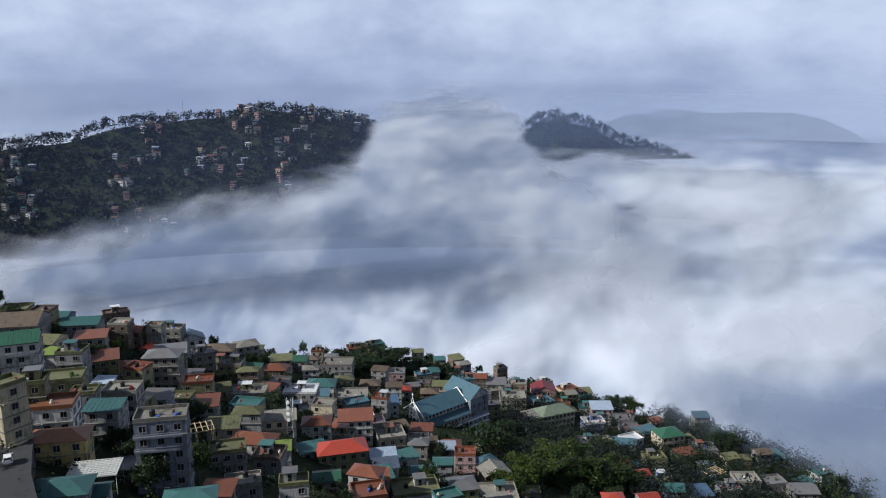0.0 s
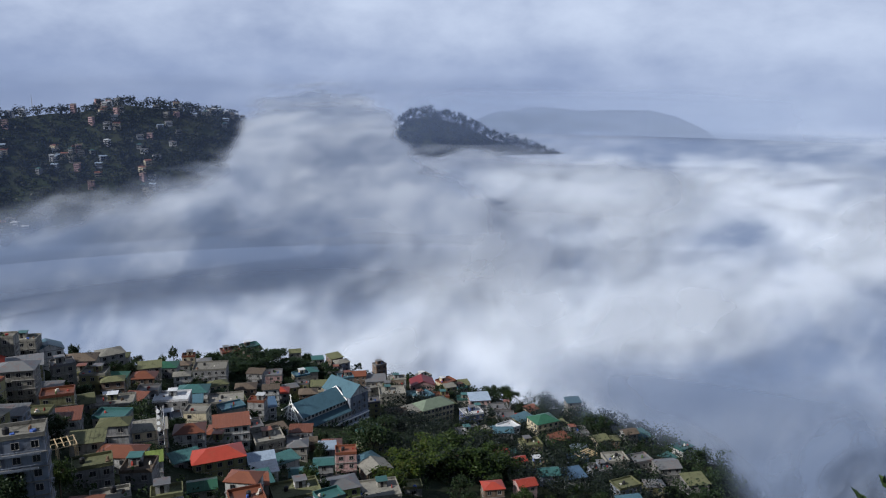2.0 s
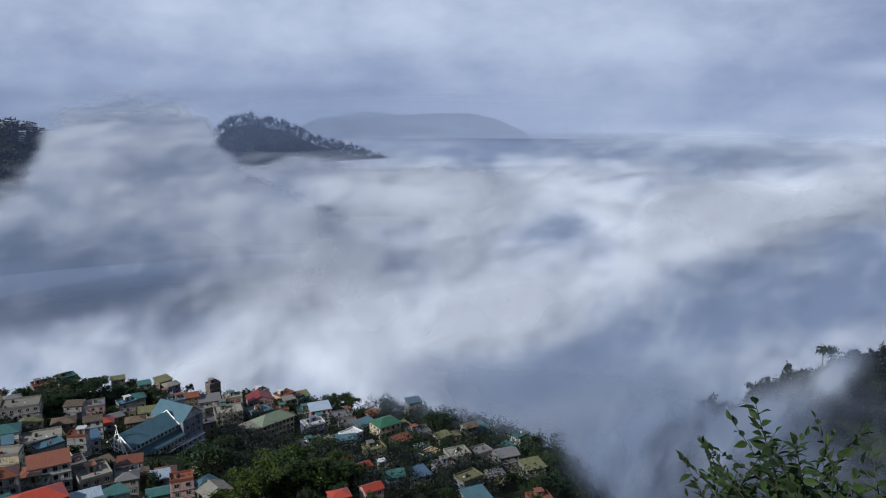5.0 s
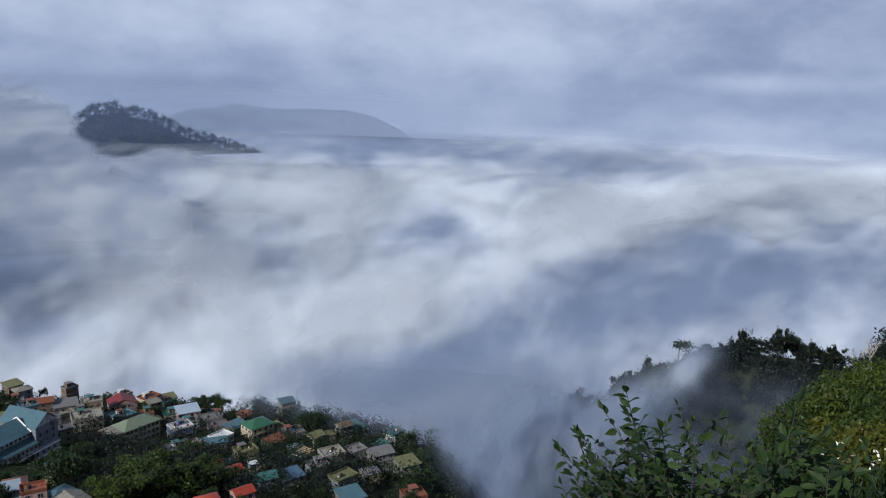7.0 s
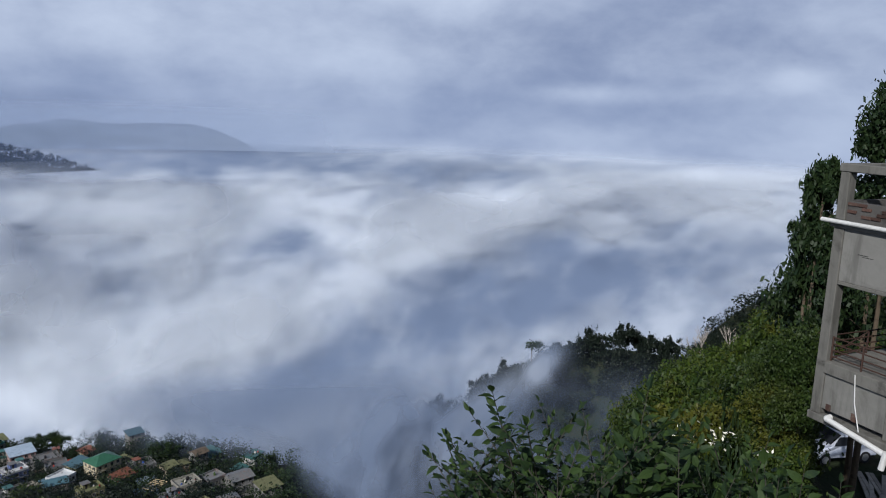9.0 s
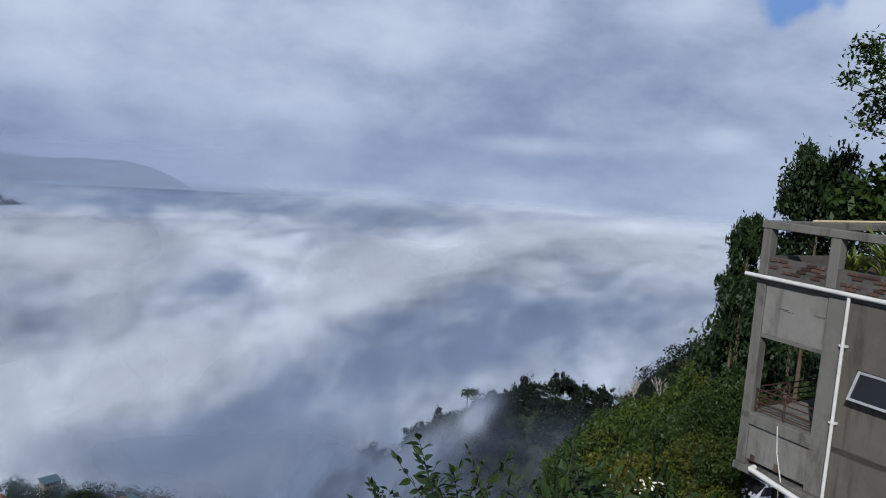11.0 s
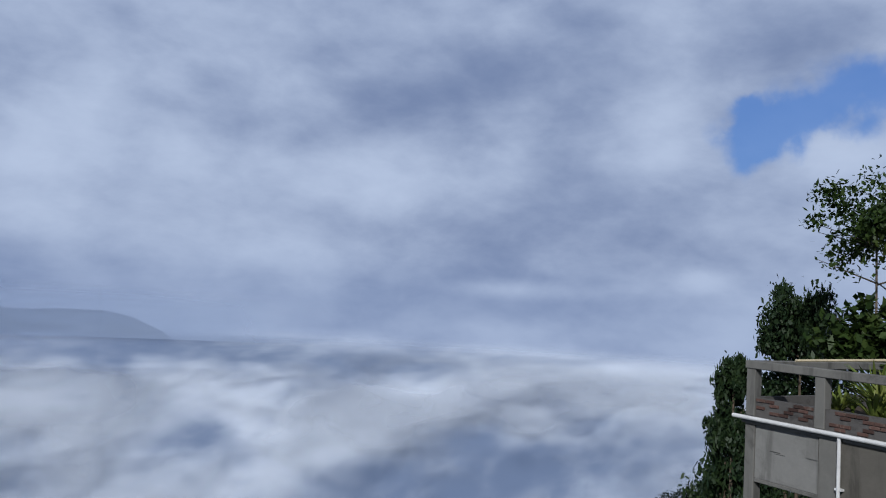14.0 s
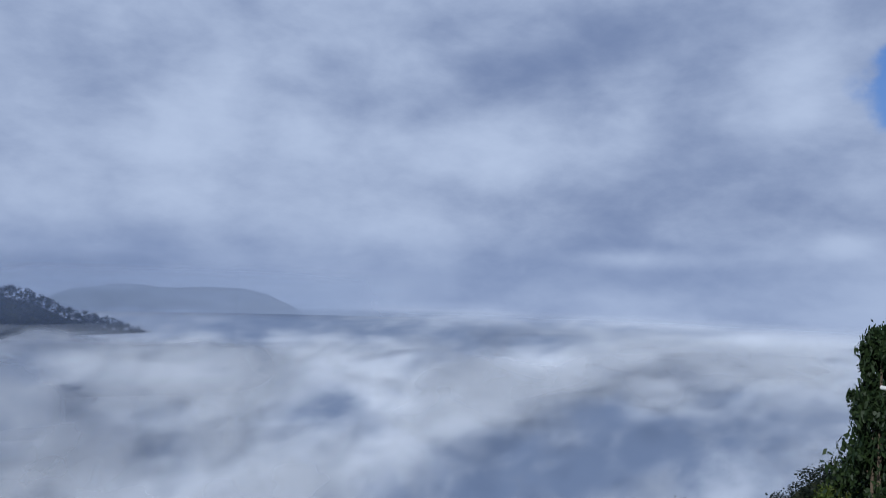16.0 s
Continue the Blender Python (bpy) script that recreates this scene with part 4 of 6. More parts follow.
    beam(bm, (x0, 0, 23.4), (x0, 0, 26.2), 0.12, 5)
    beam(bm, (x0, -0.8, 25.2), (x0, 0.8, 25.2), 0.12, 5)
    part("front_gable", bm, trim, ob, "white openwork spire gable", at=Matrix.Diagonal((1, 1, 0.68, 1)))
    bm = bmesh.new()
    for s in (-1, 1):
        vs = [bm.verts.new(p) for p in ((x0 + 0.3, s * 12.0, 0.8), (-L / 2 + 3, s * 12.0, 0.8), (-L / 2 + 3, s * 6.0, 5.6), (x0 + 0.3, s * 6.0, 5.6))]
        f = bm.faces.new(vs)
        r = bmesh.ops.extrude_face_region(bm, geom=[f])
        bmesh.ops.translate(bm, vec=(0, 0, 0.2), verts=[v for v in r["geom"] if isinstance(v, bmesh.types.BMVert)])
    bmesh.ops.recalc_face_normals(bm, faces=bm.faces[:])
    part("porch_roof", bm, blue, ob)
    return ob


church(-3.0, 348.0, 41)


def school(x, y, turn):
    z = ground_z(x, y) - 0.5
    ob = thing("school_building", x, y, z, turn, "long cream building with rows of dark windows, grey-green hipped roof", "building")
    PLACED.append((x, y, 15))
    w, d, H = 27.0, 11.0, 9.6
    box_part("wall", (-w / 2, -d / 2, -8), (w / 2, d / 2, H), wall_mat("cream"), ob)
    for k in range(1, 4):
        box_part("floor_band", (-w / 2 - 0.25, -d / 2 - 0.25, k * 3.2 - 0.3), (w / 2 + 0.25, d / 2 + 0.25, k * 3.2), wall_mat("cream"), ob)
    part("roof", roof_bm("hip", w * 0.72, d, 0.7, 0.55), mat("roof_greygreen", (0.12, 0.15, 0.11), 0.7, 0.3, 0.5), ob, at=Matrix.Translation((w * 0.13, 0, H)))
    box_part("flat_roof", (-w / 2, -d / 2, H), (-w * 0.26, d / 2, H + 0.4), roof_mat("concrete"), ob)
    me = window_mesh(1.5, 1.6)
    for k in range(3):
        for i in range(11):
            part("window", me, None, ob, at=Matrix.Translation((-w / 2 + 1.5 + i * 2.4, -d / 2, k * 3.2 + 0.9)))
        for i in range(3):
            part("window", me, None, ob, at=pose(0, 0, 0, 0, 0, -90) @ Matrix.Translation((-3.4 + i * 3.4, -w / 2, k * 3.2 + 0.9)))
    return ob


school(56.7, 388.0, 24)


def mast(x, y, h):
    """A lattice telephone mast hung with white panel aerials."""
    ob = thing("telephone_mast", x, y, ground_z(x, y), 20, "grey steel lattice mast hung with white panel aerials", "mast")
    PLACED.append((x, y, 3))
    bm = bmesh.new()
    for sx in (-1, 1):
        for sy in (-1, 1):
            beam(bm, (sx * 1.1, sy * 1.1, -0.5), (sx * 0.55, sy * 0.55, h), 0.09, 5)
    n = int(h / 1.5)
    for i in range(n):
        a, b = 1.1 - 0.55 * i / n, 1.1 - 0.55 * (i + 1) / n
        z0, z1 = h * i / n, h * (i + 1) / n
        for p, q in (((-a, -a), (b, -b)), ((a, -a), (b, b)), ((a, a), (-b, b)), ((-a, a), (-b, -b))):
            beam(bm, (*p, z0), (*q, z1), 0.05, 4)
    part("lattice", bm, M_STEEL, ob)
    pr = random.Random(3)
    white = mat("aerial_white", (0.68, 0.69, 0.70), 0.5, 0.15, 2.0, 0.0)
    for i in range(12):
        a, zz = i * 2.1, h - 0.5 - (i % 4) * 1.9
        bm = bmesh.new()
        if i % 3 < 2:
            box(bm, -0.17, -0.1, -0.95, 0.17, 0.1, 0.95, bevel=0.05)
        else:
            beam(bm, (0, -0.2, 0), (0, 0.2, 0), 0.55, 14)
        part("aerial", bm, white, ob, at=pose(math.cos(a) * 1.15, math.sin(a) * 1.15, zz, 0, 0, math.degrees(a) - 90))
    return ob


mast(-47.7, 223.0, 17)


def canopy(x, y, turn):
    """A white lattice sun roof on posts."""
    ob = thing("lattice_canopy", x, y, ground_z(x, y), turn, "white lattice canopy roof on thin posts over a yard", "canopy")
    PLACED.append((x, y, 5))
    white = mat("canopy_white", (0.66, 0.66, 0.63), 0.7, 0.25, 1.0, 0.1)
    bm = bmesh.new()
    for i in range(13):
        box(bm, -4.8 + i * 0.8, -3.6, 3.2, -4.6 + i * 0.8, 3.6, 3.32)
    for i in range(10):
        box(bm, -4.8, -3.6 + i * 0.78, 3.33, 5.0, -3.42 + i * 0.78, 3.43)
    part("lattice", bm, white, ob)
    box_part("sheet", (-4.8, -3.6, 3.08), (5.0, 3.6, 3.17), mat("clouded_sheet", (0.45, 0.46, 0.44), 0.5, 0.3, 0.7), ob)
    for sx in (-4.6, 4.8):
        for sy in (-3.4, 3.4):
            bm = bmesh.new()
            beam(bm, (sx, sy, -2.5), (sx, sy, 3.1), 0.08, 6)
            part("post", bm, white, ob)
    return ob


canopy(-71.0, 143.6, 12)
for tx, ty, tt in ((-68.1, 196.6, 25), (122.0, 318.0, 30)):
    ob = thing("roof_frame", tx, ty, ground_z(tx, ty), tt, "bare pale timber roof frame of an unfinished house", "roof frame", "bare frames")
    PLACED.append((tx, ty, 5))
    tim = mat("pale_timber", (0.42, 0.33, 0.20), 0.8, 0.3, 2.0, 0.2)
    for i in range(7):
        bm = bmesh.new()
        box(bm, -4.5 + i * 1.5, -3.2, 5.2, -4.3 + i * 1.5, 3.2, 5.4)
        part("rafter", bm, tim, ob)
    for yy in (-3.0, 0, 3.0):
        bm = bmesh.new()
        box(bm, -4.8, yy, 4.98, 5.0, yy + 0.18, 5.18)
        part("beam", bm, tim, ob)
        for xx in (-4.4, 0.1, 4.6):
            bm = bmesh.new()
            box(bm, xx, yy, -2, xx + 0.2, yy + 0.18, 4.98)
            part("post", bm, tim, ob)

# ---------------------------------------------------------------- road and cars
M_ROAD = mat("asphalt", (0.045, 0.045, 0.047), 0.9, 0.3, 0.4, 0.3)
rp = [Vector((-122, 215)), Vector((-100.7, 167.2)), Vector((-89.1, 146.5)), Vector((-78.5, 126.0)), Vector((-62, 100))]
rv, rf = [], []
for i in range(41):
    q = i / 40 * 4
    j = min(3, int(q))
    p, d = rp[j].lerp(rp[j + 1], q - j), (rp[j + 1] - rp[j]).normalized()
    s = Vector((d.y, -d.x))
    zc = max(ground_z(*(p + s * k)) for k in (-4, 0, 4)) + 0.25
    for k in (-4.2, 4.2):
        rv.append((*(p + s * k), zc))
    for k in (-4.4, 4.4):
        rv.append((*(p + s * k), zc - 4))
    if i:
        b = i * 4
        rf += [(b - 4, b - 3, b + 1, b), (b - 2, b - 4, b, b + 2), (b - 3, b - 1, b + 3, b + 1)]
    PLACED.append((p.x, p.y, 4.5))
tagged(new("road", mesh_from("road", rv, rf, M_ROAD)), "narrow dark asphalt road through the town", "road", kind="structure")


def car(x, y, z, turn, paint, label):
    """A small hatchback, nose towards +x."""
    ob = thing("car", x, y, z, turn, label, "car", "parked cars")
    pm = mat("paint_" + paint, {"silver": (0.42, 0.45, 0.52), "white": (0.62, 0.62, 0.62)}[paint], 0.3, 0.08, 1.0, 0.0, each=0.05, spec=0.6)
    L, W = 3.7, 1.62
    prof = [(-1.85, 0.35), (-1.85, 0.85), (-1.72, 0.98), (-1.45, 1.42), (-1.2, 1.5), (0.1, 1.5), (0.85, 1.0), (1.62, 0.85), (1.85, 0.65), (1.85, 0.35)]
    bm = bmesh.new()
    rows = []
    for s in (-1, 1):
        rows.append([bm.verts.new((px, s * (W / 2 - (0.16 if pz > 1.2 else 0.0)), pz)) for px, pz in prof])
    n = len(prof)
    for i in range(n):
        bm.faces.new((rows[0][i], rows[0][(i + 1) % n], rows[1][(i + 1) % n], rows[1][i]))
    bm.faces.new(rows[0][::-1])
    bm.faces.new(rows[1])
    bmesh.ops.recalc_face_normals(bm, faces=bm.faces[:])
    bmesh.ops.bevel(bm, geom=bm.edges[:], offset=0.05, segments=2, affect="EDGES")
    part("body", bm, pm, ob)
    for s in (-1, 1):
        for a, b in ((-1.25, -0.42), (-0.34, 0.42)):
            bm = bmesh.new()
            t = 0.3 if b > 0 else 0.0
            vs = [bm.verts.new(p) for p in ((a - (0.12 if a < -1 else 0), s * (W / 2 - 0.02), 1.0), (b + t, s * (W / 2 - 0.02), 1.0), (b - 0.05, s * (W / 2 - 0.135), 1.4), (a + 0.02, s * (W / 2 - 0.135), 1.4))]
            f = bm.faces.new(vs)
            r = bmesh.ops.extrude_face_region(bm, geom=[f])
            bmesh.ops.translate(bm, vec=(0, s * 0.03, 0.01), verts=[v for v in r["geom"] if isinstance(v, bmesh.types.BMVert)])
            bmesh.ops.recalc_face_normals(bm, faces=bm.faces[:])
            part("side_window", bm, M_GLASS, ob)
        for wx in (-1.15, 1.15):
            bm = bmesh.new()
            beam(bm, (0, -0.1, 0), (0, 0.1, 0), 0.31, 18)
            wheel = part("wheel", bm, M_TANK, ob, at=Matrix.Translation((wx, s * (W / 2 - 0.08), 0.31)))
            bm = bmesh.new()
            beam(bm, (0, -0.115, 0), (0, 0.115, 0), 0.19, 12)
            part("rim", bm, M_STEEL, wheel)
        bm = bmesh.new()
        box(bm, 1.7, s * 0.62 - 0.16, 0.62, 1.87, s * 0.62 + 0.16, 0.78, bevel=0.03)
        part("headlight", bm, mat("lamp_glass", (0.6, 0.6, 0.6), 0.1, 0.05, 1, 0), ob)
        bm = bmesh.new()
        box(bm, -1.9, s * 0.64 - 0.12, 0.8, -1.76, s * 0.64 + 0.12, 1.05, bevel=0.03)
        part("tail_light", bm, mat("lamp_red", (0.35, 0.02, 0.02), 0.2, 0.05, 1, 0), ob)
    for x0, z0, x1, z1, nm in ((0.2, 1.46, 0.82, 1.05, "windscreen"), (-1.5, 1.36, -1.7, 1.03, "rear_window")):
        bm = bmesh.new()
        o = 0.03 if x1 > 0 else -0.03
        vs = [bm.verts.new(p) for p in ((x0 + o, -0.6, z0 + 0.02), (x0 + o, 0.6, z0 + 0.02), (x1 + o, 0.7, z1 + 0.02), (x1 + o, -0.7, z1 + 0.02))]
        f = bm.faces.new(vs)
        r = bmesh.ops.extrude_face_region(bm, geom=[f])
        bmesh.ops.translate(bm, vec=(o, 0, 0.02), verts=[v for v in r["geom"] if isinstance(v, bmesh.types.BMVert)])
        bmesh.ops.recalc_face_normals(bm, faces=bm.faces[:])
        part(nm, bm, M_GLASS, ob)
    return ob


def road_z(x, y):
    return max(ground_z(x + a, y + b) for a in (-4, 0, 4) for b in (-2, 0, 2)) + 0.25


car(-96.5, 157.0, road_z(-94.6, 156.4), 118, "white", "white hatchback parked on the road through the town")
car(-82.0, 133.5, road_z(-83.7, 134.1), 118, "white", "white hatchback standing on the dark road")

# ---------------------------------------------------------------- more houses, close packed
frg = random.Random(8)
made = 0
for _ in range(4000):
    if made >= 135:
        break
    az, r = frg.uniform(-34, 30), math.sqrt(frg.uniform(150 ** 2, 478 ** 2))
    x, y = r * math.sin(radians(az)), r * math.cos(radians(az))
    edge = np.interp(az, [-34, -26, -20, -15, -10, -5, 8, 13, 18, 22, 28], [330, 335, 355, 395, 440, 475, 485, 470, 440, 410, 395]) - 4
    if r > edge or (4 < az < 24 and 205 < r < 340) or (3 < az < 12 and 300 < r < 380):
        continue
    w = frg.uniform(6.5, 11)
    if any((x - a) ** 2 + (y - b) ** 2 < (c + w * 0.42) ** 2 for a, b, c in PLACED):
        continue
    house(x, y, frg.uniform(-15, 30), w, w * frg.uniform(0.65, 0.95), frg.choice((1, 2, 2, 2, 3, 3)), frg.choice(("flat", "flat", "shed", "gable", "hip")),
          frg.choice(("grey", "concrete", "concrete", "white", "olive", "brown", "bluegrey", "cream", "grey")),
          frg.choice(("grey", "rust", "brown", "concrete", "moss", "rust", "moss", "concrete", "teal", "grey", "slate", "brown")))
    made += 1

# ---------------------------------------------------------------- houses on the distant ridge
far_protos = []
for i in range(7):
    hw, hd, hh = frg.uniform(7, 11.5), frg.uniform(6, 9), (5, 6, 7, 8, 6, 9, 10)[i]
    wc, tc = ("white", "grey", "cream", "concrete", "bluegrey", "white", "pink")[i], ("grey", "teal", "rust", "concrete", "paleblue", "white", "brown")[i]
    ob = thing("far_house", 0, 0, -700, 0, f"distant {wc} house with a {tc} roof among trees", "house", "houses on the distant ridge")
    box_part("wall", (-hw / 2, -hd / 2, -8), (hw / 2, hd / 2, hh), wall_mat(wc), ob)
    part("roof", roof_bm(("gable", "hip", "shed", "flat")[i % 4], hw, hd, 0.6, 0.35), roof_mat(tc), ob, at=Matrix.Translation((0, 0, hh)))
    bm = bmesh.new()
    for k in range(int(hh / 3)):
        box(bm, -hw * 0.42, -hd / 2 - 0.06, k * 3 + 0.9, hw * 0.42, -hd / 2 + 0.05, k * 3 + 2.2)
    part("window_row", bm, M_GLASS, ob)
    far_protos.append(ob)
far_spots = []
for i in range(520):
    az, r = frg.uniform(-35, -4.2), frg.uniform(1170, 1500)
    if fbm(az * 10, r * 0.12, 22, 2, 31) < -0.12:
        continue
    far_spots.append((az, r))
far_spots += [(-6.6, 1496), (-7.3, 1494), (-9.5, 1498), (-13.2, 1500), (-14.5, 1499), (-16, 1500), (-20.3, 1390), (-20.8, 1388)]
for i, (az, r) in enumerate(far_spots):
    x, y = r * math.sin(radians(az)), r * math.cos(radians(az))
    m = pose(x, y, ground_z(x, y) + 0.5, 0, 0, frg.uniform(-40, 40))
    if i < 7:
        far_protos[i].matrix_basis = m
    else:
        copy_thing(far_protos[frg.randrange(7)], m)
ob = thing("radio_mast", 1500 * math.sin(radians(-18.4)), 1500 * math.cos(radians(-18.4)), -60, 0, "thin steel radio mast on the distant ridge", "mast")
bm = bmesh.new()
beam(bm, (0, 0, 0), (0, 0, 27), 0.7, 6, r2=0.3)
part("pole", bm, M_STEEL, ob)

# ---------------------------------------------------------------- trees
nrg = np.random.default_rng(5)


def leaf_quads(c, size, flat=0.5, rg=nrg):
    """Pointed leaves at the places c: (verts, faces); each is one folded blade."""
    n = len(c)
    size = np.broadcast_to(size, (n,))[:, None]
    d = rg.normal(size=(n, 3))
    d[:, 2] *= flat
    d /= np.linalg.norm(d, axis=1, keepdims=True)
    s = np.cross(d, rg.normal(size=(n, 3)) * (0.5, 0.5, 0.5) + (0, 0, 1))
    s /= np.linalg.norm(s, axis=1, keepdims=True) + 1e-6
    v = np.stack([c - d * size * 0.5, c + s * size * 0.28, c + d * size * 0.5, c - s * size * 0.28], 1).reshape(-1, 3)
    return v, np.arange(n * 4).reshape(-1, 4)


def crown_mesh(name, leaves, clumps, size, material, seed, shape=1.0):
    """A crown in a unit ball (radius 1, 0 to 1 high): clumps of leaves with gaps between."""
    rg = np.random.default_rng(seed)
    th, ph = rg.uniform(0, 2 * np.pi, clumps), np.arccos(rg.uniform(-0.75, 1, clumps))
    rad = rg.uniform(0.45, 0.95, clumps) * (1 + 0.25 * np.sin(3 * th + seed))
    cc = np.stack([np.sin(ph) * np.cos(th) * rad, np.sin(ph) * np.sin(th) * rad, 0.5 + 0.47 * np.cos(ph) * rad * shape], 1)
    which = rg.integers(0, clumps, leaves)
    spread = rg.uniform(0.14, 0.32, clumps)[which][:, None] * (1 + 0.35 * rg.normal(size=(leaves, 1)))
    off = rg.normal(size=(leaves, 3))
    off /= np.linalg.norm(off, axis=1, keepdims=True)
    pts = cc[which] + off * spread * rg.uniform(0.5, 1.05, (leaves, 1)) * (1, 1, 0.55)
    v, f = leaf_quads(pts, size * rg.uniform(0.6, 1.3, leaves), 0.5, rg)
    return mesh_from(name, v, f, material)


def trunk_mesh(name, seed):
    """A tapered trunk with limbs, for a unit crown."""
    rg = random.Random(seed)
    bm = bmesh.new()
    beam(bm, (0, 0, -0.6), (0.03, 0.02, 0.25), 0.06, 7, r2=0.045)
    for _ in range(6):
        a, h = rg.uniform(0, 6.28), rg.uniform(0.35, 0.75)
        beam(bm, (0.03, 0.02, rg.uniform(0.05, 0.25)), (math.cos(a) * rg.uniform(0.3, 0.6), math.sin(a) * rg.uniform(0.3, 0.6), h), 0.035, 5, r2=0.012)
    me = bpy.data.meshes.new(name)
    bm.to_mesh(me)
    bm.free()
    me.materials.append(M_BARK)
    return me


CROWNS = {k: [crown_mesh(f"crown_{k}", 3000, 56, 0.115, m, 100 * j + i) for i in range(4)] for j, (k, m) in enumerate((("dark", L_DARK), ("mid", L_MID), ("bright", L_BRIGHT), ("wood", L_WOOD_SHADE)))}
TRUNKS = [trunk_mesh("trunk", i) for i in range(3)]
trg = random.Random(21)
TONE = {"dark": "dark green", "mid": "mid-green", "bright": "bright green", "wood": "shade-darkened green"}


def tree(x, y, h, spread, kind="dark", group="trees in the town"):
    z = ground_z(x, y)
    ob = thing("tree", x, y, z - 0.2, trg.uniform(0, 360), f"leafy {TONE[kind]} broadleaf tree with a rounded crown", "tree", group)
    part("trunk", trg.choice(TRUNKS), None, ob, at=Matrix.Translation((0, 0, h * 0.36)) @ Matrix.Diagonal((spread * 0.9, spread * 0.9, h * 0.64, 1)))
    part("crown", trg.choice(CROWNS[kind]), None, ob, at=Matrix.Translation((0, 0, h * 0.22)) @ Matrix.Diagonal((spread, spread, h * 0.78, 1)))
    return ob


def spot(az, r):
    return r * math.sin(radians(az)), r * math.cos(radians(az))


def woods(name, label, n, az0, az1, r0, r1, hgt, leaves, size, material, seed, keep=None):
    """A far wood: many small crowns with uneven tops, one mesh."""
    rg = np.random.default_rng(seed)
    a, r = np.radians(rg.uniform(az0, az1, n)), np.sqrt(rg.uniform(r0 ** 2, r1 ** 2, n))
    x, y = np.sin(a) * r, np.cos(a) * r
    if keep is not None:
        ok = keep(x, y)
        x, y = x[ok], y[ok]
    z = land(x, y)
    h = hgt * rg.uniform(0.55, 1.25, len(x))
    w = h * rg.uniform(0.35, 0.6, len(x))
    c = rg.normal(size=(len(x), leaves, 3))
    c /= np.linalg.norm(c, axis=2, keepdims=True)
    c *= rg.uniform(0.55, 1.0, (len(x), leaves, 1)) * (1 + 0.3 * np.sin(c[..., :1] * 5 + np.arange(len(x))[:, None, None]))
    p = np.stack([x[:, None] + c[..., 0] * w[:, None], y[:, None] + c[..., 1] * w[:, None], z[:, None] + h[:, None] * (0.55 + 0.45 * c[..., 2])], -1).reshape(-1, 3)
    v, f = leaf_quads(p, np.repeat(size * h / hgt, leaves), 0.6, rg)
    return tagged(new(name, mesh_from(name, v, f, material)), label, "forest", kind="stuff")


woods("forest", "dark forest covering the distant ridge between houses", 5200, -37, -2, 1120, 1530, 11, 22, 4.2, L_WOOD_SHADE, 1)
woods("forest", "dark forest covering a far hill above the cloud", 2600, 3, 20, 2380, 2660, 15, 20, 6.0, L_WOOD_SHADE, 2)
woods("forest", "dark wood on the misty spur below the terrace", 1100, 36, 82, 335, 440, 8, 150, 1.1, L_WOOD_SHADE, 4)
woods("forest", "dark trees on a misty hillside beyond the spur", 420, 59, 80, 610, 700, 13, 60, 2.4, L_WOOD_SHADE, 8)
woods("undergrowth", "dark scrub growing between the houses of the town", 3000, -36, 36, 110, 490, 3.2, 26, 0.9, L_DARK, 5)
woods("undergrowth", "dark trees on the steep slope below the town", 420, 17, 34, 300, 455, 8.0, 70, 1.2, L_DARK, 7)
woods("undergrowth", "mid-green scrub growing between the houses of the town", 1100, -36, 36, 110, 490, 3.0, 30, 0.8, L_MID, 6)

# dark trees scattered between the houses
for _ in range(330):
    az, r = trg.uniform(-34, 30), math.sqrt(trg.uniform(150 ** 2, 480 ** 2))
    x, y = spot(az, r)
    if any((x - a) ** 2 + (y - b) ** 2 < (c + 1.6) ** 2 for a, b, c in PLACED):
        continue
    PLACED.append((x, y, 2.0))
    tree(x, y, trg.uniform(5, 10), trg.uniform(2.2, 4.2), "dark" if trg.random() < 0.8 else "mid")

# the lower end of the town is overgrown


def clear_of_houses(x, y):
    return np.array([all((u - a) ** 2 + (v - b) ** 2 > (c + 0.4) ** 2 for a, b, c in PLACED) for u, v in zip(x, y)])


# the shade over this end is put into extra trees with darkened leaves
woods("undergrowth", "shade-darkened trees crowding the lower end of the town", 700, 5, 27, 270, 445, 10, 190, 0.95, L_WOOD_SHADE, 9, clear_of_houses)


def grove(label, spots, seed):
    """Rounded crowns on their slope, close together, as one mesh."""
    rg = random.Random(seed)
    shapes = [np.array([v.co[:] for v in m.vertices]) for m in GROVE]
    vs = []
    for az, r, h, spread in spots:
        x, y = spot(az, r)
        a, p = rg.uniform(0, 6.28), rg.choice(shapes)
        c, q = math.cos(a), math.sin(a)
        vs.append(np.stack([x + spread * (p[:, 0] * c - p[:, 1] * q), y + spread * (p[:, 0] * q + p[:, 1] * c), ground_z(x, y) + h * (p[:, 2] - 0.04)], 1))
    v = np.concatenate(vs)
    tagged(new("grove", mesh_from("grove", v, np.arange(len(v)).reshape(-1, 4), L_WOOD_SHADE)), label, "trees", kind="stuff")


GROVE = [crown_mesh("grove_crown", 1500, 34, 0.17, L_WOOD_SHADE, 600 + i) for i in range(4)]
grove("tall rounded crowns along the back of the misty spur",
      [(38.0 + 26 * (i + trg.random()) / 80, trg.uniform(398, 440), trg.choice((7, 9, 11, 14, 17)) * trg.uniform(0.8, 1.1), trg.uniform(4.5, 8.5)) for i in range(80)], 61)

# trees among the houses
tree(-42.3, 439.5, 13, 17.1, "dark")
tree(-50.1, 419.3, 9, 12.8, "dark")
tree(-29.9, 459.7, 10, 11.9, "dark")
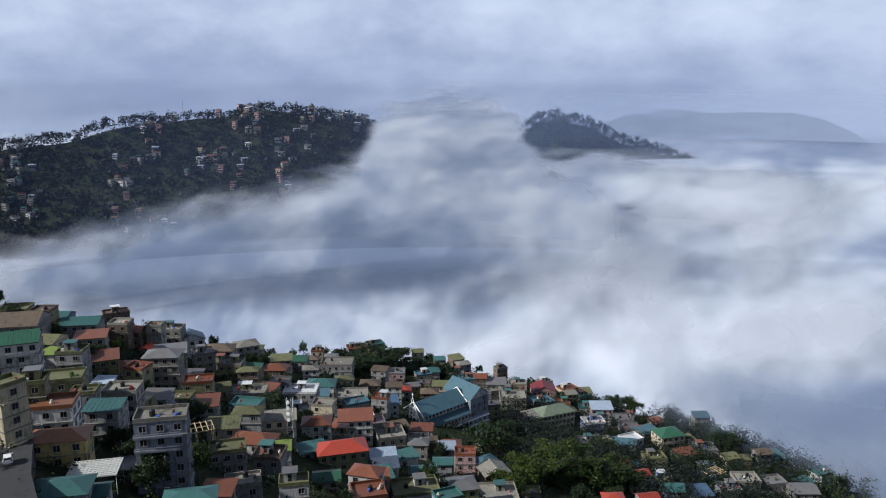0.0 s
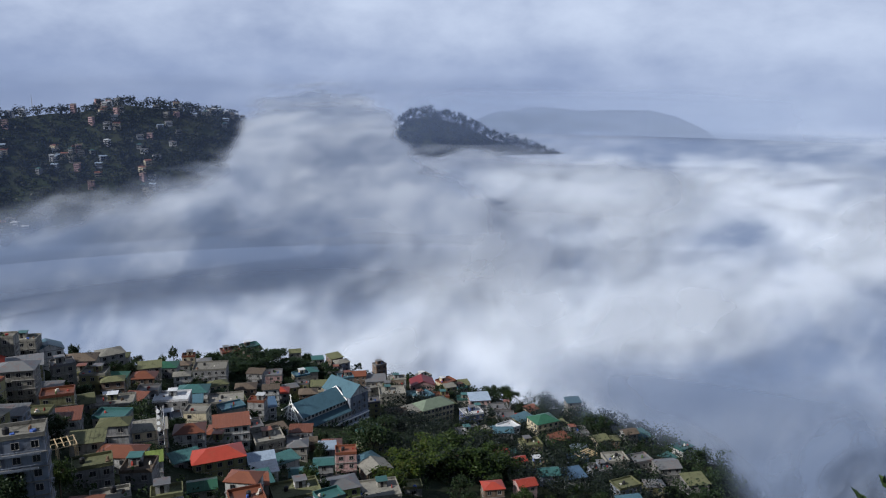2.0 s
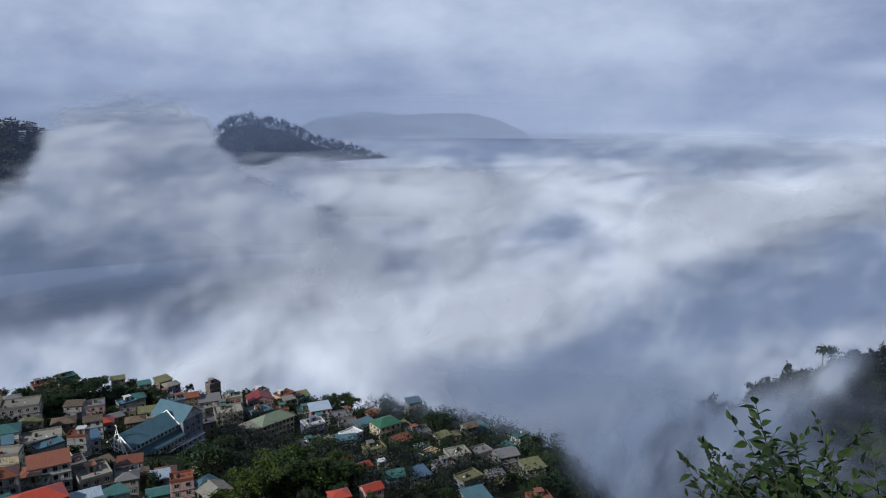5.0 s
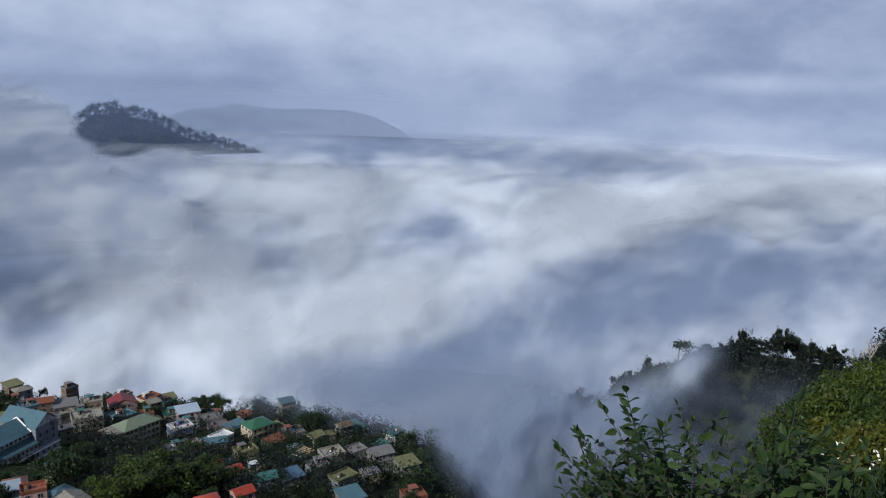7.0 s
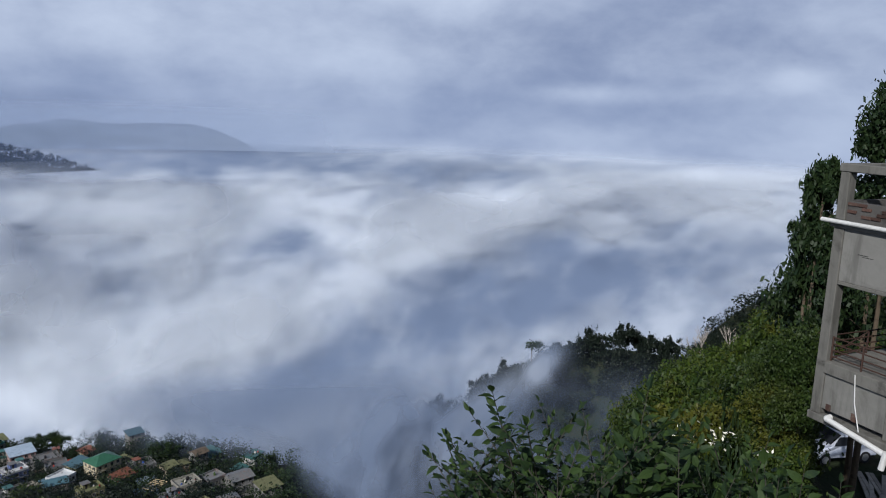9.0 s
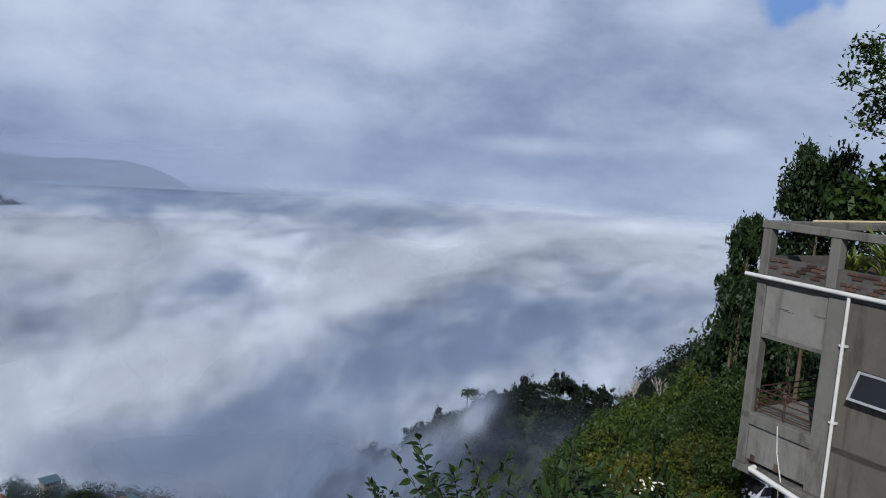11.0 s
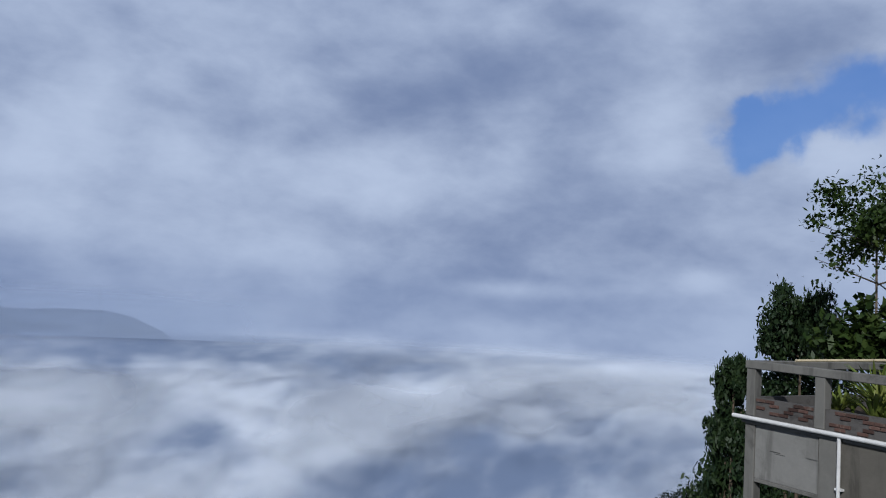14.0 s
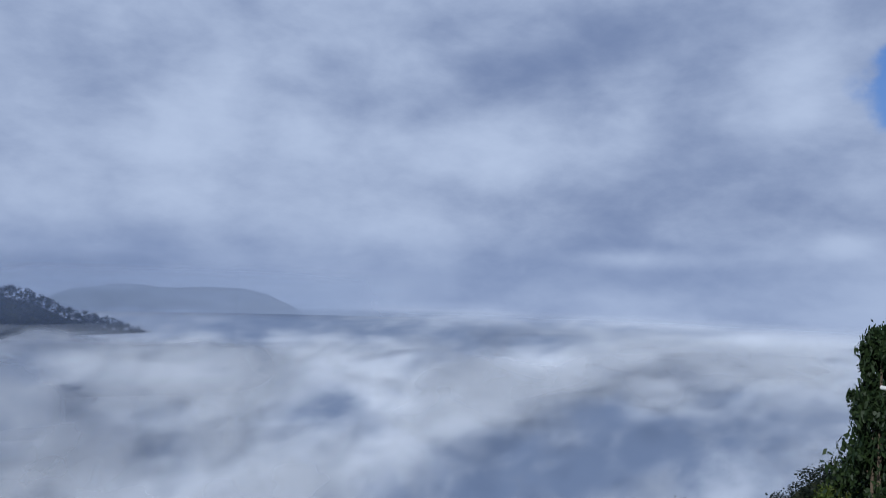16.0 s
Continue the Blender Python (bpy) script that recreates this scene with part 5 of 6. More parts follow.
tree(-15.4, 451.9, 9, 11.7, "dark")
tree(0.4, 450.9, 9, 9.8, "dark")
tree(19.6, 286.1, 15, 9.1, "dark")
tree(17.2, 304.4, 12, 7.6, "dark")
tree(28.5, 339.2, 10, 7.6, "dark")
tree(30.5, 260.2, 11, 9.6, "bright")
tree(40.1, 285.1, 12, 10.5, "bright")
tree(47.5, 274.2, 13, 11.5, "mid")
tree(58.6, 274.1, 13, 10.3, "mid")
tree(55.5, 307.4, 12, 9.9, "mid")
tree(70.1, 295.1, 12, 8.3, "mid")
tree(73.6, 280.7, 11, 8.0, "mid")
tree(22.2, 237.1, 9, 6.6, "bright")
tree(74.5, 439.9, 9, 7.8, "dark")
tree(103.3, 444.3, 8, 9.0, "dark")
tree(113.7, 443.8, 9, 9.1, "dark")
tree(142.9, 358.4, 13, 10.3, "dark")
tree(140.3, 367.1, 11, 8.7, "dark")
tree(-59.9, 144.6, 11, 4.3, "dark")
tree(-58.8, 151.0, 10, 4.4, "dark")
tree(-59.7, 249.1, 13, 6.8, "dark")
tree(-54.2, 241.6, 11, 5.5, "dark")
tree(-118.3, 244.8, 8, 5.8, "dark")
tree(-115.1, 254.3, 7, 4.8, "dark")
tree(-83.5, 379.1, 6, 6.7, "dark")
tree(-6.7, 355.5, 6, 6.3, "dark")
tree(121.7, 359.0, 8, 6.8, "dark")
tree(109.7, 329.8, 8, 6.3, "dark")
tree(75.3, 342.6, 9, 7.9, "mid")
tree(134.1, 305.0, 10, 9.1, "dark")
tree(-76.6, 219.1, 8, 5.1, "dark")
tree(-74.6, 172.6, 8, 5.0, "dark")
tree(-48.9, 339.3, 7, 7.5, "dark")

# ---------------------------------------------------------------- the concrete house beside the terrace
M_CONC = mat("bare_concrete", (0.115, 0.112, 0.102), 0.9, 0.42, 0.9, 0.35, dirt=(0.05, 0.047, 0.042), each=0.06, streak=0.5)
M_PLASTER = mat("grey_plaster", (0.15, 0.148, 0.138), 0.9, 0.30, 0.8, 0.25, dirt=(0.09, 0.087, 0.078), each=0.06, streak=0.45)
M_TAN = mat("stained_plaster", (0.085, 0.079, 0.067), 0.92, 0.40, 0.7, 0.3, dirt=(0.055, 0.05, 0.042), each=0.06, streak=0.7)
M_BRICK = mat("worn_brick", (0.060, 0.033, 0.026), 0.92, 0.6, 5.0, 0.5, dirt=(0.11, 0.085, 0.07), each=0.55)
M_MORTAR = mat("mortar", (0.085, 0.08, 0.075), 0.95, 0.4, 3.0, 0.5)
M_PVC = mat("white_pipe", (0.5, 0.5, 0.49), 0.4, 0.12, 3.0, 0.0, each=0.05)
M_RAIL = mat("rusty_rail", (0.045, 0.024, 0.018), 0.7, 0.35, 6.0, 0.2)
M_BAMBOO = mat("split_bamboo", (0.34, 0.29, 0.19), 0.75, 0.3, 5.0, 0.2)
M_ALU = mat("aluminium_frame", (0.34, 0.35, 0.36), 0.4, 0.1, 3.0, 0.0, metal=0.3)

hs = thing("concrete_house", 16.8, 6.4, -2.2, -108.7, "unfinished grey concrete house with a corner balcony and roof terrace", "house")
# front face along +x, depth along +y; z = 0 is the roof slab's edge
LEN, DEP, FLOOR = 11.0, 7.5, -3.05


def hpart(name, boxes, material, label="", parent=None, bevel=0.0):
    bm = bmesh.new()
    for b in boxes:
        box(bm, *b, bevel=bevel)
    return part(name, bm, material, parent or hs, label)


hpart("roof_slab", [(-0.06, -0.06, -0.16, LEN, DEP, 0.0)], M_CONC, bevel=0.015)
hpart("corner_column", [(0, 0, -4.25, 0.24, 0.24, -0.16)], M_CONC, bevel=0.012)
hpart("back_column", [(0.0, 2.5, -4.25, 0.24, 2.74, -0.16)], M_CONC, bevel=0.012)
hpart("back_column", [(0.0, 5.0, -4.25, 0.24, 5.24, -0.16)], M_CONC, bevel=0.012)
hpart("upper_panel", [(0.24, 0.035, -1.28, 1.74, 0.20, -0.16)], M_PLASTER, "pale cracked plaster panel", bevel=0.01)
hpart("panel_patch", [(1.46, 0.015, -0.62, 1.72, 0.034, -0.17)], M_PLASTER)
hpart("lintel", [(0.24, 0.02, -1.36, 1.74, 0.22, -1.28)], M_CONC, bevel=0.01)
hpart("side_lintel", [(0.02, 0.24, -1.0, 0.20, 2.5, -0.16), (0.02, 2.74, -1.0, 0.20, 5.0, -0.16)], M_CONC, bevel=0.01)
hpart("floor_slab", [(0, 0, FLOOR - 0.16, LEN, DEP, FLOOR)], M_CONC, bevel=0.015)
hpart("floor_edge", [(0.24, -0.035, FLOOR - 0.26, 1.9, 0.05, FLOOR - 0.002)], M_CONC, bevel=0.01)
hpart("lower_panel", [(0.24, 0.035, -4.12, 1.9, 0.2, FLOOR - 0.26)], M_PLASTER, "pale stained plaster panel", bevel=0.01)
hpart("front_wall", [(1.74, 0.0, -4.25, 2.52, 0.22, -0.16), (3.72, 0.0, -4.25, LEN, 0.22, -0.16), (2.52, 0, -1.44, 3.72, 0.22, -0.16), (2.52, 0, -4.25, 3.72, 0.22, -2.06)], M_TAN, "rain-stained tan plaster wall")
hpart("pilaster", [(1.76, -0.018, -4.2, 2.12, 0.0, -0.16)], M_CONC)
hpart("inner_wall", [(1.74, 0.22, FLOOR, 1.94, 4.0, -0.16)], M_TAN)
hpart("back_wall", [(1.94, DEP - 0.2, -4.25, LEN, DEP, -0.16), (LEN - 0.2, 0.22, -4.25, LEN, DEP - 0.2, -0.16)], M_TAN)
hpart("base_slab", [(-0.03, -0.05, -4.42, LEN, DEP, -4.25)], M_CONC, bevel=0.015)
hpart("exposed_brick", [(0.36, 0.02, -4.12, 0.48, 0.036, -3.98)], M_BRICK)
hpart("exposed_brick", [(0.98, 0.02, -4.12, 1.1, 0.036, -3.95)], M_BRICK)
hpart("crack", [(0.62, 0.03, -0.66, 0.86, 0.036, -0.645), (0.72, 0.03, -0.69, 0.98, 0.036, -0.68)], M_DARK)
for cxx, cyy in ((1.9, 1.2), (6.5, 1.2), (1.9, 6.2), (6.5, 6.2)):
    bm = bmesh.new()
    box(bm, cxx, cyy, -17.5, cxx + 0.4, cyy + 0.4, -4.42, bevel=0.02)
    part("stilt", bm, M_CONC, hs)
# roof terrace: low brick parapet between concrete posts, beam on top
hpart("parapet_core", [(0.24, 0.03, 0.0, LEN, 0.15, 0.40), (0.03, 0.24, 0.0, 0.15, DEP, 0.40)], M_MORTAR)
post_x = [0.0, 1.62, 3.4, 5.2, 7.0, 8.8]
for px in post_x:
    hpart("terrace_post", [(px, 0.0, 0.0, px + 0.22, 0.22, 1.0)], M_CONC, bevel=0.012)
for py in (2.3, 4.6, 6.9):
    hpart("terrace_post", [(0.0, py, 0.0, 0.22, py + 0.22, 1.0)], M_CONC, bevel=0.012)
hpart("top_beam", [(-0.03, -0.02, 1.0, LEN, 0.20, 1.17)], M_CONC, bevel=0.015)
hpart("top_beam", [(-0.03, 0.22, 1.0, 0.19, DEP, 1.17)], M_CONC, bevel=0.015)
hpart("terrace_soil", [(0.24, 0.24, 0.0, LEN, DEP, 0.14)], mat("roof_soil", (0.06, 0.045, 0.03), 0.95, 0.4, 3, 0.6))
# bricks of the parapet, proud of the mortar
bm = bmesh.new()
box(bm, -0.105, -0.016, -0.032, 0.105, 0.03, 0.032, bevel=0.006)
brick_me = bpy.data.meshes.new("brick")
bm.to_mesh(brick_me)
bm.free()
brick_me.materials.append(M_BRICK)
brg = random.Random(4)
for k in range(5):
    for i in range(30):
        xx = 0.36 + i * 0.225 + (0.11 if k % 2 else 0)
        if any(p - 0.1 < xx < p + 0.32 for p in post_x) or brg.random() < 0.46 or xx > 6.2:
            continue
        part("brick", brick_me, None, hs, at=pose(xx, 0.02, 0.045 + k * 0.077, brg.uniform(-3, 3), 0, brg.uniform(-3, 3)))
# white pipes
bm = bmesh.new()
beam(bm, (-0.22, -0.12, -0.03), (LEN, -0.12, -0.05), 0.045, 10)
part("gutter_pipe", bm, M_PVC, hs, "long white plastic gutter pipe")
bm = bmesh.new()
beam(bm, (2.22, -0.09, -0.06), (2.22, -0.07, -4.3), 0.035, 10)
for zz in (-1.05, -2.6):
    box(bm, 2.15, -0.1, zz - 0.02, 2.29, -0.0, zz + 0.02)
part("down_pipe", bm, M_PVC, hs, "white plastic down pipe")
bm = bmesh.new()
beam(bm, (0.55, -0.16, -4.22), (2.6, -0.16, -4.5), 0.06, 10)
beam(bm, (0.55, -0.16, -4.22), (0.55, -0.02, -4.2), 0.06, 10)
beam(bm, (2.0, -0.2, -4.34), (1.95, -0.2, -4.72), 0.06, 10)
part("waste_pipe", bm, M_PVC, hs, "white plastic waste pipe under the slab")
bm = bmesh.new()
beam(bm, (1.0, -0.05, FLOOR - 0.05), (1.05, -0.02, -3.7), 0.012, 6)
beam(bm, (1.05, -0.02, -3.7), (1.25, -0.05, -4.25), 0.012, 6)
part("hose", bm, M_PVC, hs)
# balcony rails
for (ax, ay, bx, by) in ((0.26, 0.12, 1.72, 0.12), (0.12, 0.26, 0.12, 2.5), (0.12, 2.76, 0.12, 5.0)):
    bm = bmesh.new()
    for zz in (0.10, 0.24, 0.38, 0.52):
        beam(bm, (ax, ay, FLOOR + zz), (bx, by, FLOOR + zz), 0.016, 6)
    for q in (0.0, 0.5, 1.0):
        beam(bm, (ax + (bx - ax) * q, ay + (by - ay) * q, FLOOR), (ax + (bx - ax) * q, ay + (by - ay) * q, FLOOR + 0.54), 0.022, 6)
    beam(bm, (ax, ay, FLOOR + 0.06), (ax + (bx - ax) * 0.5, ay + (by - ay) * 0.5, FLOOR + 0.5), 0.014, 6)
    part("railing", bm, M_RAIL, hs, "rusty brown iron railing")
# top-hung window, pushed open
wf = thing("window_sash", 0, 0, 0)
wf.parent = hs
wf.matrix_basis = pose(3.12, 0.02, -1.46, -26, 0, 0)
wf.name = "window"
for b in ((-0.58, 0, -0.60, -0.53, 0.04, 0), (0.53, 0, -0.60, 0.58, 0.04, 0), (-0.53, 0, -0.05, 0.53, 0.04, 0), (-0.53, 0, -0.60, 0.53, 0.04, -0.55)):
    bm = bmesh.new()
    box(bm, *b)
    part("sash_bar", bm, M_ALU, wf)
bm = bmesh.new()
box(bm, -0.53, 0.015, -0.55, 0.53, 0.025, -0.05)
part("pane", bm, M_GLASS, wf)
# dark sheet fills the opening in place of the unlit room
hpart("window_reveal", [(2.53, 0.16, -2.05, 3.71, 0.2, -1.45)], M_DARK)
# bamboo trellis on the terrace
tre = thing("bamboo_trellis", 0, 0, 0, label="pale split-bamboo trellis standing in the roof garden", category="trellis")
tre.matrix_basis = hs.matrix_basis @ pose(2.75, 0.9, 0.14, 0, 0, 4)
for i in range(9):
    bm = bmesh.new()
    beam(bm, (i * 0.33 + brg.uniform(-0.04, 0.04), 0, 0), (i * 0.33 + brg.uniform(-0.05, 0.05), 0.02, 1.55 + brg.uniform(-0.15, 0.15)), 0.018, 6)
    part("cane", bm, M_BAMBOO, tre)
for i in range(6):
    bm = bmesh.new()
    beam(bm, (-0.15, 0.03, 0.2 + i * 0.25 + brg.uniform(-0.04, 0.04)), (2.85, 0.03, 0.2 + i * 0.25 + brg.uniform(-0.06, 0.06)), 0.015, 6)
    part("cane", bm, M_BAMBOO, tre)
pole = bmesh.new()
beam(pole, (0, 0, 0), (2.6, 0.5, 0.12), 0.03, 7)
pole = part("bamboo_pole", pole, M_BAMBOO, None)
tagged(pole, "pale bamboo pole lying along the terrace beam", "pole")
pole.matrix_basis = hs.matrix_basis @ pose(0.3, 1.2, 1.20, 0, 0, 60)
# strap-leaved plants in the roof garden
L_STRAP = leaf_mat("leaf_strap", (0.07, 0.11, 0.02), (0.16, 0.20, 0.04), (0.20, 0.20, 0.05))


def strap_plant(px, py, h, seed):
    rg = random.Random(seed)
    bm = bmesh.new()
    for i in range(26):
        a, l, lean = rg.uniform(0, 6.28), h * rg.uniform(0.6, 1.15), rg.uniform(0.15, 0.8)
        d, s = Vector((math.cos(a), math.sin(a), 0)), Vector((-math.sin(a), math.cos(a), 0))
        prev = None
        for k in range(6):
            t = k / 5
            c = d * (lean * l * t ** 1.5 * 0.9) + Vector((0, 0, l * (t - 0.45 * lean * t * t * 1.2)))
            w = 0.045 * (1 - t) ** 0.5 * (0.5 + t) + 0.004
            cur = (bm.verts.new(c - s * w), bm.verts.new(c + Vector((0, 0, -w * 0.4))), bm.verts.new(c + s * w))
            if prev:
                bm.faces.new((prev[0], prev[1], cur[1], cur[0]))
                bm.faces.new((prev[1], prev[2], cur[2], cur[1]))
            prev = cur
    p = part("strap_leaved_plant", bm, L_STRAP, None)
    tagged(p, "yellow-green strap-leaved plant growing in the roof garden", "plant", "roof garden plants")
    p.matrix_basis = hs.matrix_basis @ pose(px, py, 0.13, 0, 0, 0)


for i, (px, py, h) in enumerate(((1.3, 1.3, 0.75), (1.9, 1.8, 1.0), (2.4, 1.1, 1.0), (2.2, 2.6, 1.15), (3.1, 1.6, 0.95), (3.7, 0.7, 0.7), (4.2, 1.5, 1.0), (1.0, 2.2, 0.6), (5.0, 1.0, 0.9), (3.2, 2.8, 1.1), (1.55, 0.8, 0.55), (2.75, 0.6, 0.6))):
    strap_plant(px, py, h, 50 + i)
for i in range(14):
    strap_plant(brg.uniform(1.2, 5.5), brg.uniform(0.5, 2.6), brg.uniform(1.0, 1.65), 80 + i)

# ---------------------------------------------------------------- trees by the house
def big_tree(x, y, top, rad, low, leaves, clumps, size, material, seed, label, stems=1, lean=0.0):
    """A tree close enough to show its leaves: crown from low to top."""
    z = ground_z(x, y)
    ob = thing("tree", x, y, z - 0.3, 0, label, "tree", "trees by the concrete house")
    me = crown_mesh("crown", leaves, clumps, size / rad, material, seed)
    part("crown", me, None, ob, at=Matrix.Translation((0, 0, low - z)) @ Matrix.Diagonal((rad, rad, top - low, 1)))
    rg = random.Random(seed)
    bm = bmesh.new()
    for s in range(stems):
        o = Vector((rg.uniform(-0.4, 0.4) * (stems > 1), rg.uniform(-0.4, 0.4) * (stems > 1), 0))
        e = Vector((rg.uniform(-0.3, 0.3) * rad, rg.uniform(-0.3, 0.3) * rad, low - z + (top - low) * 0.55))
        beam(bm, o, o * 0.6 + e * 0.5, 0.16 / stems ** 0.5, 8, r2=0.09 / stems ** 0.5)
        beam(bm, o * 0.6 + e * 0.5, e, 0.09 / stems ** 0.5, 7, r2=0.03)
        for _ in range(7):
            t = rg.uniform(0.55, 1.0)
            a = rg.uniform(0, 6.28)
            b = (o * 0.6 + e * 0.5).lerp(e, (t - 0.5) * 2)
            beam(bm, b, b + Vector((math.cos(a) * rad * 0.7, math.sin(a) * rad * 0.7, (top - low) * rg.uniform(0.05, 0.3))), 0.03, 5, r2=0.008)
    part("trunk", bm, M_BARK, ob)
    return ob


big_tree(*spot(68.4, 28), -1.15, 0.72, -3.1, 4200, 60, 0.13, L_DARK, 301, "slim dark green tree beside the concrete house")
big_tree(*spot(68.0, 28.3), -2.5, 0.85, -5.0, 5000, 60, 0.13, L_DARK, 307, "dark green tree crowding the slim one beside the house")
big_tree(*spot(68.9, 28.6), -4.0, 1.25, -7.2, 5000, 60, 0.15, L_DARK, 306, "dark green lower tree beside the concrete house")
big_tree(*spot(72.5, 30), 1.5, 1.3, -2.0, 12000, 110, 0.14, L_DARK, 302, "dense dark green tree behind the roof terrace")
big_tree(*spot(72.3, 31.5), -1.2, 1.7, -4.2, 6000, 70, 0.16, L_DARK, 308, "low dark green tree behind the roof terrace's parapet")
big_tree(*spot(78.6, 26), 4.7, 2.4, 0.9, 7500, 100, 0.16, L_MID, 303, "tall airy tree with several thin stems and open crown", stems=4)
big_tree(*spot(77.4, 23), 0.7, 1.5, -1.6, 3200, 60, 0.26, L_MID, 304, "broad-leaved green bush tree behind the trellis", stems=2)
big_tree(*spot(69.5, 33), -4.5, 2.2, -9.5, 6000, 70, 0.22, L_DARK, 305, "dark green tree in the thicket beside the house")

# ---------------------------------------------------------------- the thicket below
srg = random.Random(17)
SHRUBS = [crown_mesh("shrub_leaves", 6500, 90, 0.08, m, 400 + i, 0.9) for i, m in enumerate((L_MID, L_BRIGHT, L_MID, L_BRIGHT, L_DARK))]


def shrub(az, r, top, rad, k, label):
    x, y = spot(az, r)
    z = ground_z(x, y)
    h = max(2.0, top - z)
    ob = thing("shrub", x, y, z - 0.2, srg.uniform(0, 360), label, "shrub", "thicket on the slope")
    ch = min(h, rad * 1.9)
    for j in range(min(4, math.ceil(h / (ch * 0.75)))):
        part("foliage", SHRUBS[(k + j) % 4 if k < 4 else k], None, ob, at=pose(0, 0, h - ch - j * ch * 0.75, 0, 0, 70 * j) @ Matrix.Diagonal((rad, rad, ch, 1)))
    part("stem", TRUNKS[k % 3], None, ob, at=Matrix.Translation((0, 0, h * 0.3)) @ Matrix.Diagonal((rad * 0.5, rad * 0.5, h * 0.6, 1)))


SKY_AZ, SKY_EL = (56, 57.5, 58.6, 60, 62, 64, 65.5, 67, 69, 72, 78), (-25, -21.5, -18.2, -16.6, -15.8, -15.0, -13.6, -11.8, -11.5, -13, -14)
for i in range(74):
    az = srg.uniform(57.6, 76)
    r = srg.choice((srg.uniform(26, 36), srg.uniform(36, 48), srg.uniform(44, 58)))
    el = float(np.interp(az, SKY_AZ, SKY_EL))
    if az > 66.8 and r < 43 or az > 69.2 and r < 50:
        continue
    drop = {True: 1.0, False: 0.0}[r > 46] * srg.uniform(0.0, 1.4) + (46 - r) * 0.24 * (r < 46) + srg.uniform(0, 2.2)
    top = r * math.tan(radians(el - drop))
    k = srg.choice((0, 1, 1, 2, 3, 3, 0, 4))
    shrub(az, r, top, srg.uniform(1.5, 2.8), k, ("mid-green", "bright yellow-green", "mid-green", "bright yellow-green", "dark green")[k] + " shrub in the thicket on the slope")
for az, r, el in ((67.2, 25, -14.5), (68.4, 26, -13.5), (66.6, 27, -15.5), (68.0, 24, -17.5)):
    shrub(az, r, r * math.tan(radians(el)), 1.0, 0, "mid-green shrub in the thicket on the slope")
# a pale leafless tree on the skyline of the thicket
bt = thing("bare_tree", *spot(62.6, 62), ground_z(*spot(62.6, 62)), 0, "pale leafless tree with fine branching twigs", "tree")
bm = bmesh.new()
tz = 62 * math.tan(radians(-14.6)) - ground_z(*spot(62.6, 62))


def fork(a, d, l, r, depth):
    b = a + d * l
    beam(bm, a, b, r, 5, r2=r * 0.65)
    if depth:
        for _ in range(3):
            nd = (d + Vector((srg.uniform(-0.7, 0.7), srg.uniform(-0.7, 0.7), srg.uniform(-0.1, 0.4)))).normalized()
            fork(b, nd, l * srg.uniform(0.6, 0.8), r * 0.6, depth - 1)


fork(Vector((0, 0, max(0.0, tz - 6.5))), Vector((0, 0, 1)), 2.2, 0.10, 4)
beam(bm, (0, 0, -0.5), (0, 0, max(0.1, tz - 6.5)), 0.14, 6, r2=0.10)
part("bare_crown", bm, mat("pale_bark", (0.30, 0.27, 0.24), 0.9, 0.3, 3, 0.2), bt)
# white blossom
M_FLOWER = mat("white_petal", (0.72, 0.70, 0.60), 0.7, 0.1, 3, 0.0)
fl = []
for az, el, n, sp in ((62.6, -22.2, 14, 0.6), (63.9, -22.4, 22, 0.40), (66.4, -23.2, 14, 0.22), (60.8, -23.0, 6, 0.35)):
    c = np.array(way_to(az, el)) * 24.0
    fl.append(c + nrg.normal(size=(n, 3)) * (sp, sp * 0.6, sp * 0.35))
fv, ff = leaf_quads(np.concatenate(fl), 0.14, 0.9)
fs = thing("flowering_shrub", *spot(63.2, 24.2), ground_z(*spot(63.2, 24.2)), 0, "shrub covered in clusters of white blossom", "shrub")
bl = part("blossom", mesh_from("blossom", fv - np.array(fs.matrix_basis.translation), ff, M_FLOWER), None, fs)
zf = 24.2 * math.tan(radians(-22.0)) - fs.matrix_basis.translation.z
part("foliage", SHRUBS[4], None, fs, at=Matrix.Diagonal((2.2, 1.5, max(1.5, zf), 1)))
# the silver car under the slope
kx, ky = spot(71.2, 42)
car(kx, ky, ground_z(kx, ky) + 0.05, 150, "silver", "silver hatchback parked under the trees beside the house")
pl = mat("grey_plank", (0.30, 0.27, 0.23), 0.9, 0.4, 3, 0.3)
for i in range(7):
    q = bmesh.new()
    box(q, -1.6, -0.1, 0, 1.6, 0.1, 0.05, bevel=0.01)
    q = part("plank", q, pl, None)
    tagged(q, "weathered grey plank lying beside the parked car", "plank", "planks on the ground")
    qx, qy = spot(73.2 + 0.25 * i, 39.5)
    q.matrix_basis = pose(qx, qy, ground_z(qx, qy) + 0.12 + 0.02 * i, 0, 3, 20 + srg.uniform(-12, 12))

# ---------------------------------------------------------------- the tree right below the terrace
lf = bpy.data.materials.new("near_leaf")
lf.use_nodes = True
n = Nodes(lf.node_tree)
g = n.n("ShaderNodeNewGeometry")
lc = n.mix(g.outputs["Random Per Island"], (0.012, 0.026, 0.013, 1), (0.034, 0.060, 0.016, 1))
lc = n.mix(n.step(n.noise(g.outputs["Position"], 9.0, 3, 0.6), 0.5, 0.7), lc, (0.042, 0.074, 0.016, 1))
lb = n.n("ShaderNodeBsdfPrincipled", {"Base Color": lc, "Roughness": 0.6, "Specular IOR Level": 0.18})
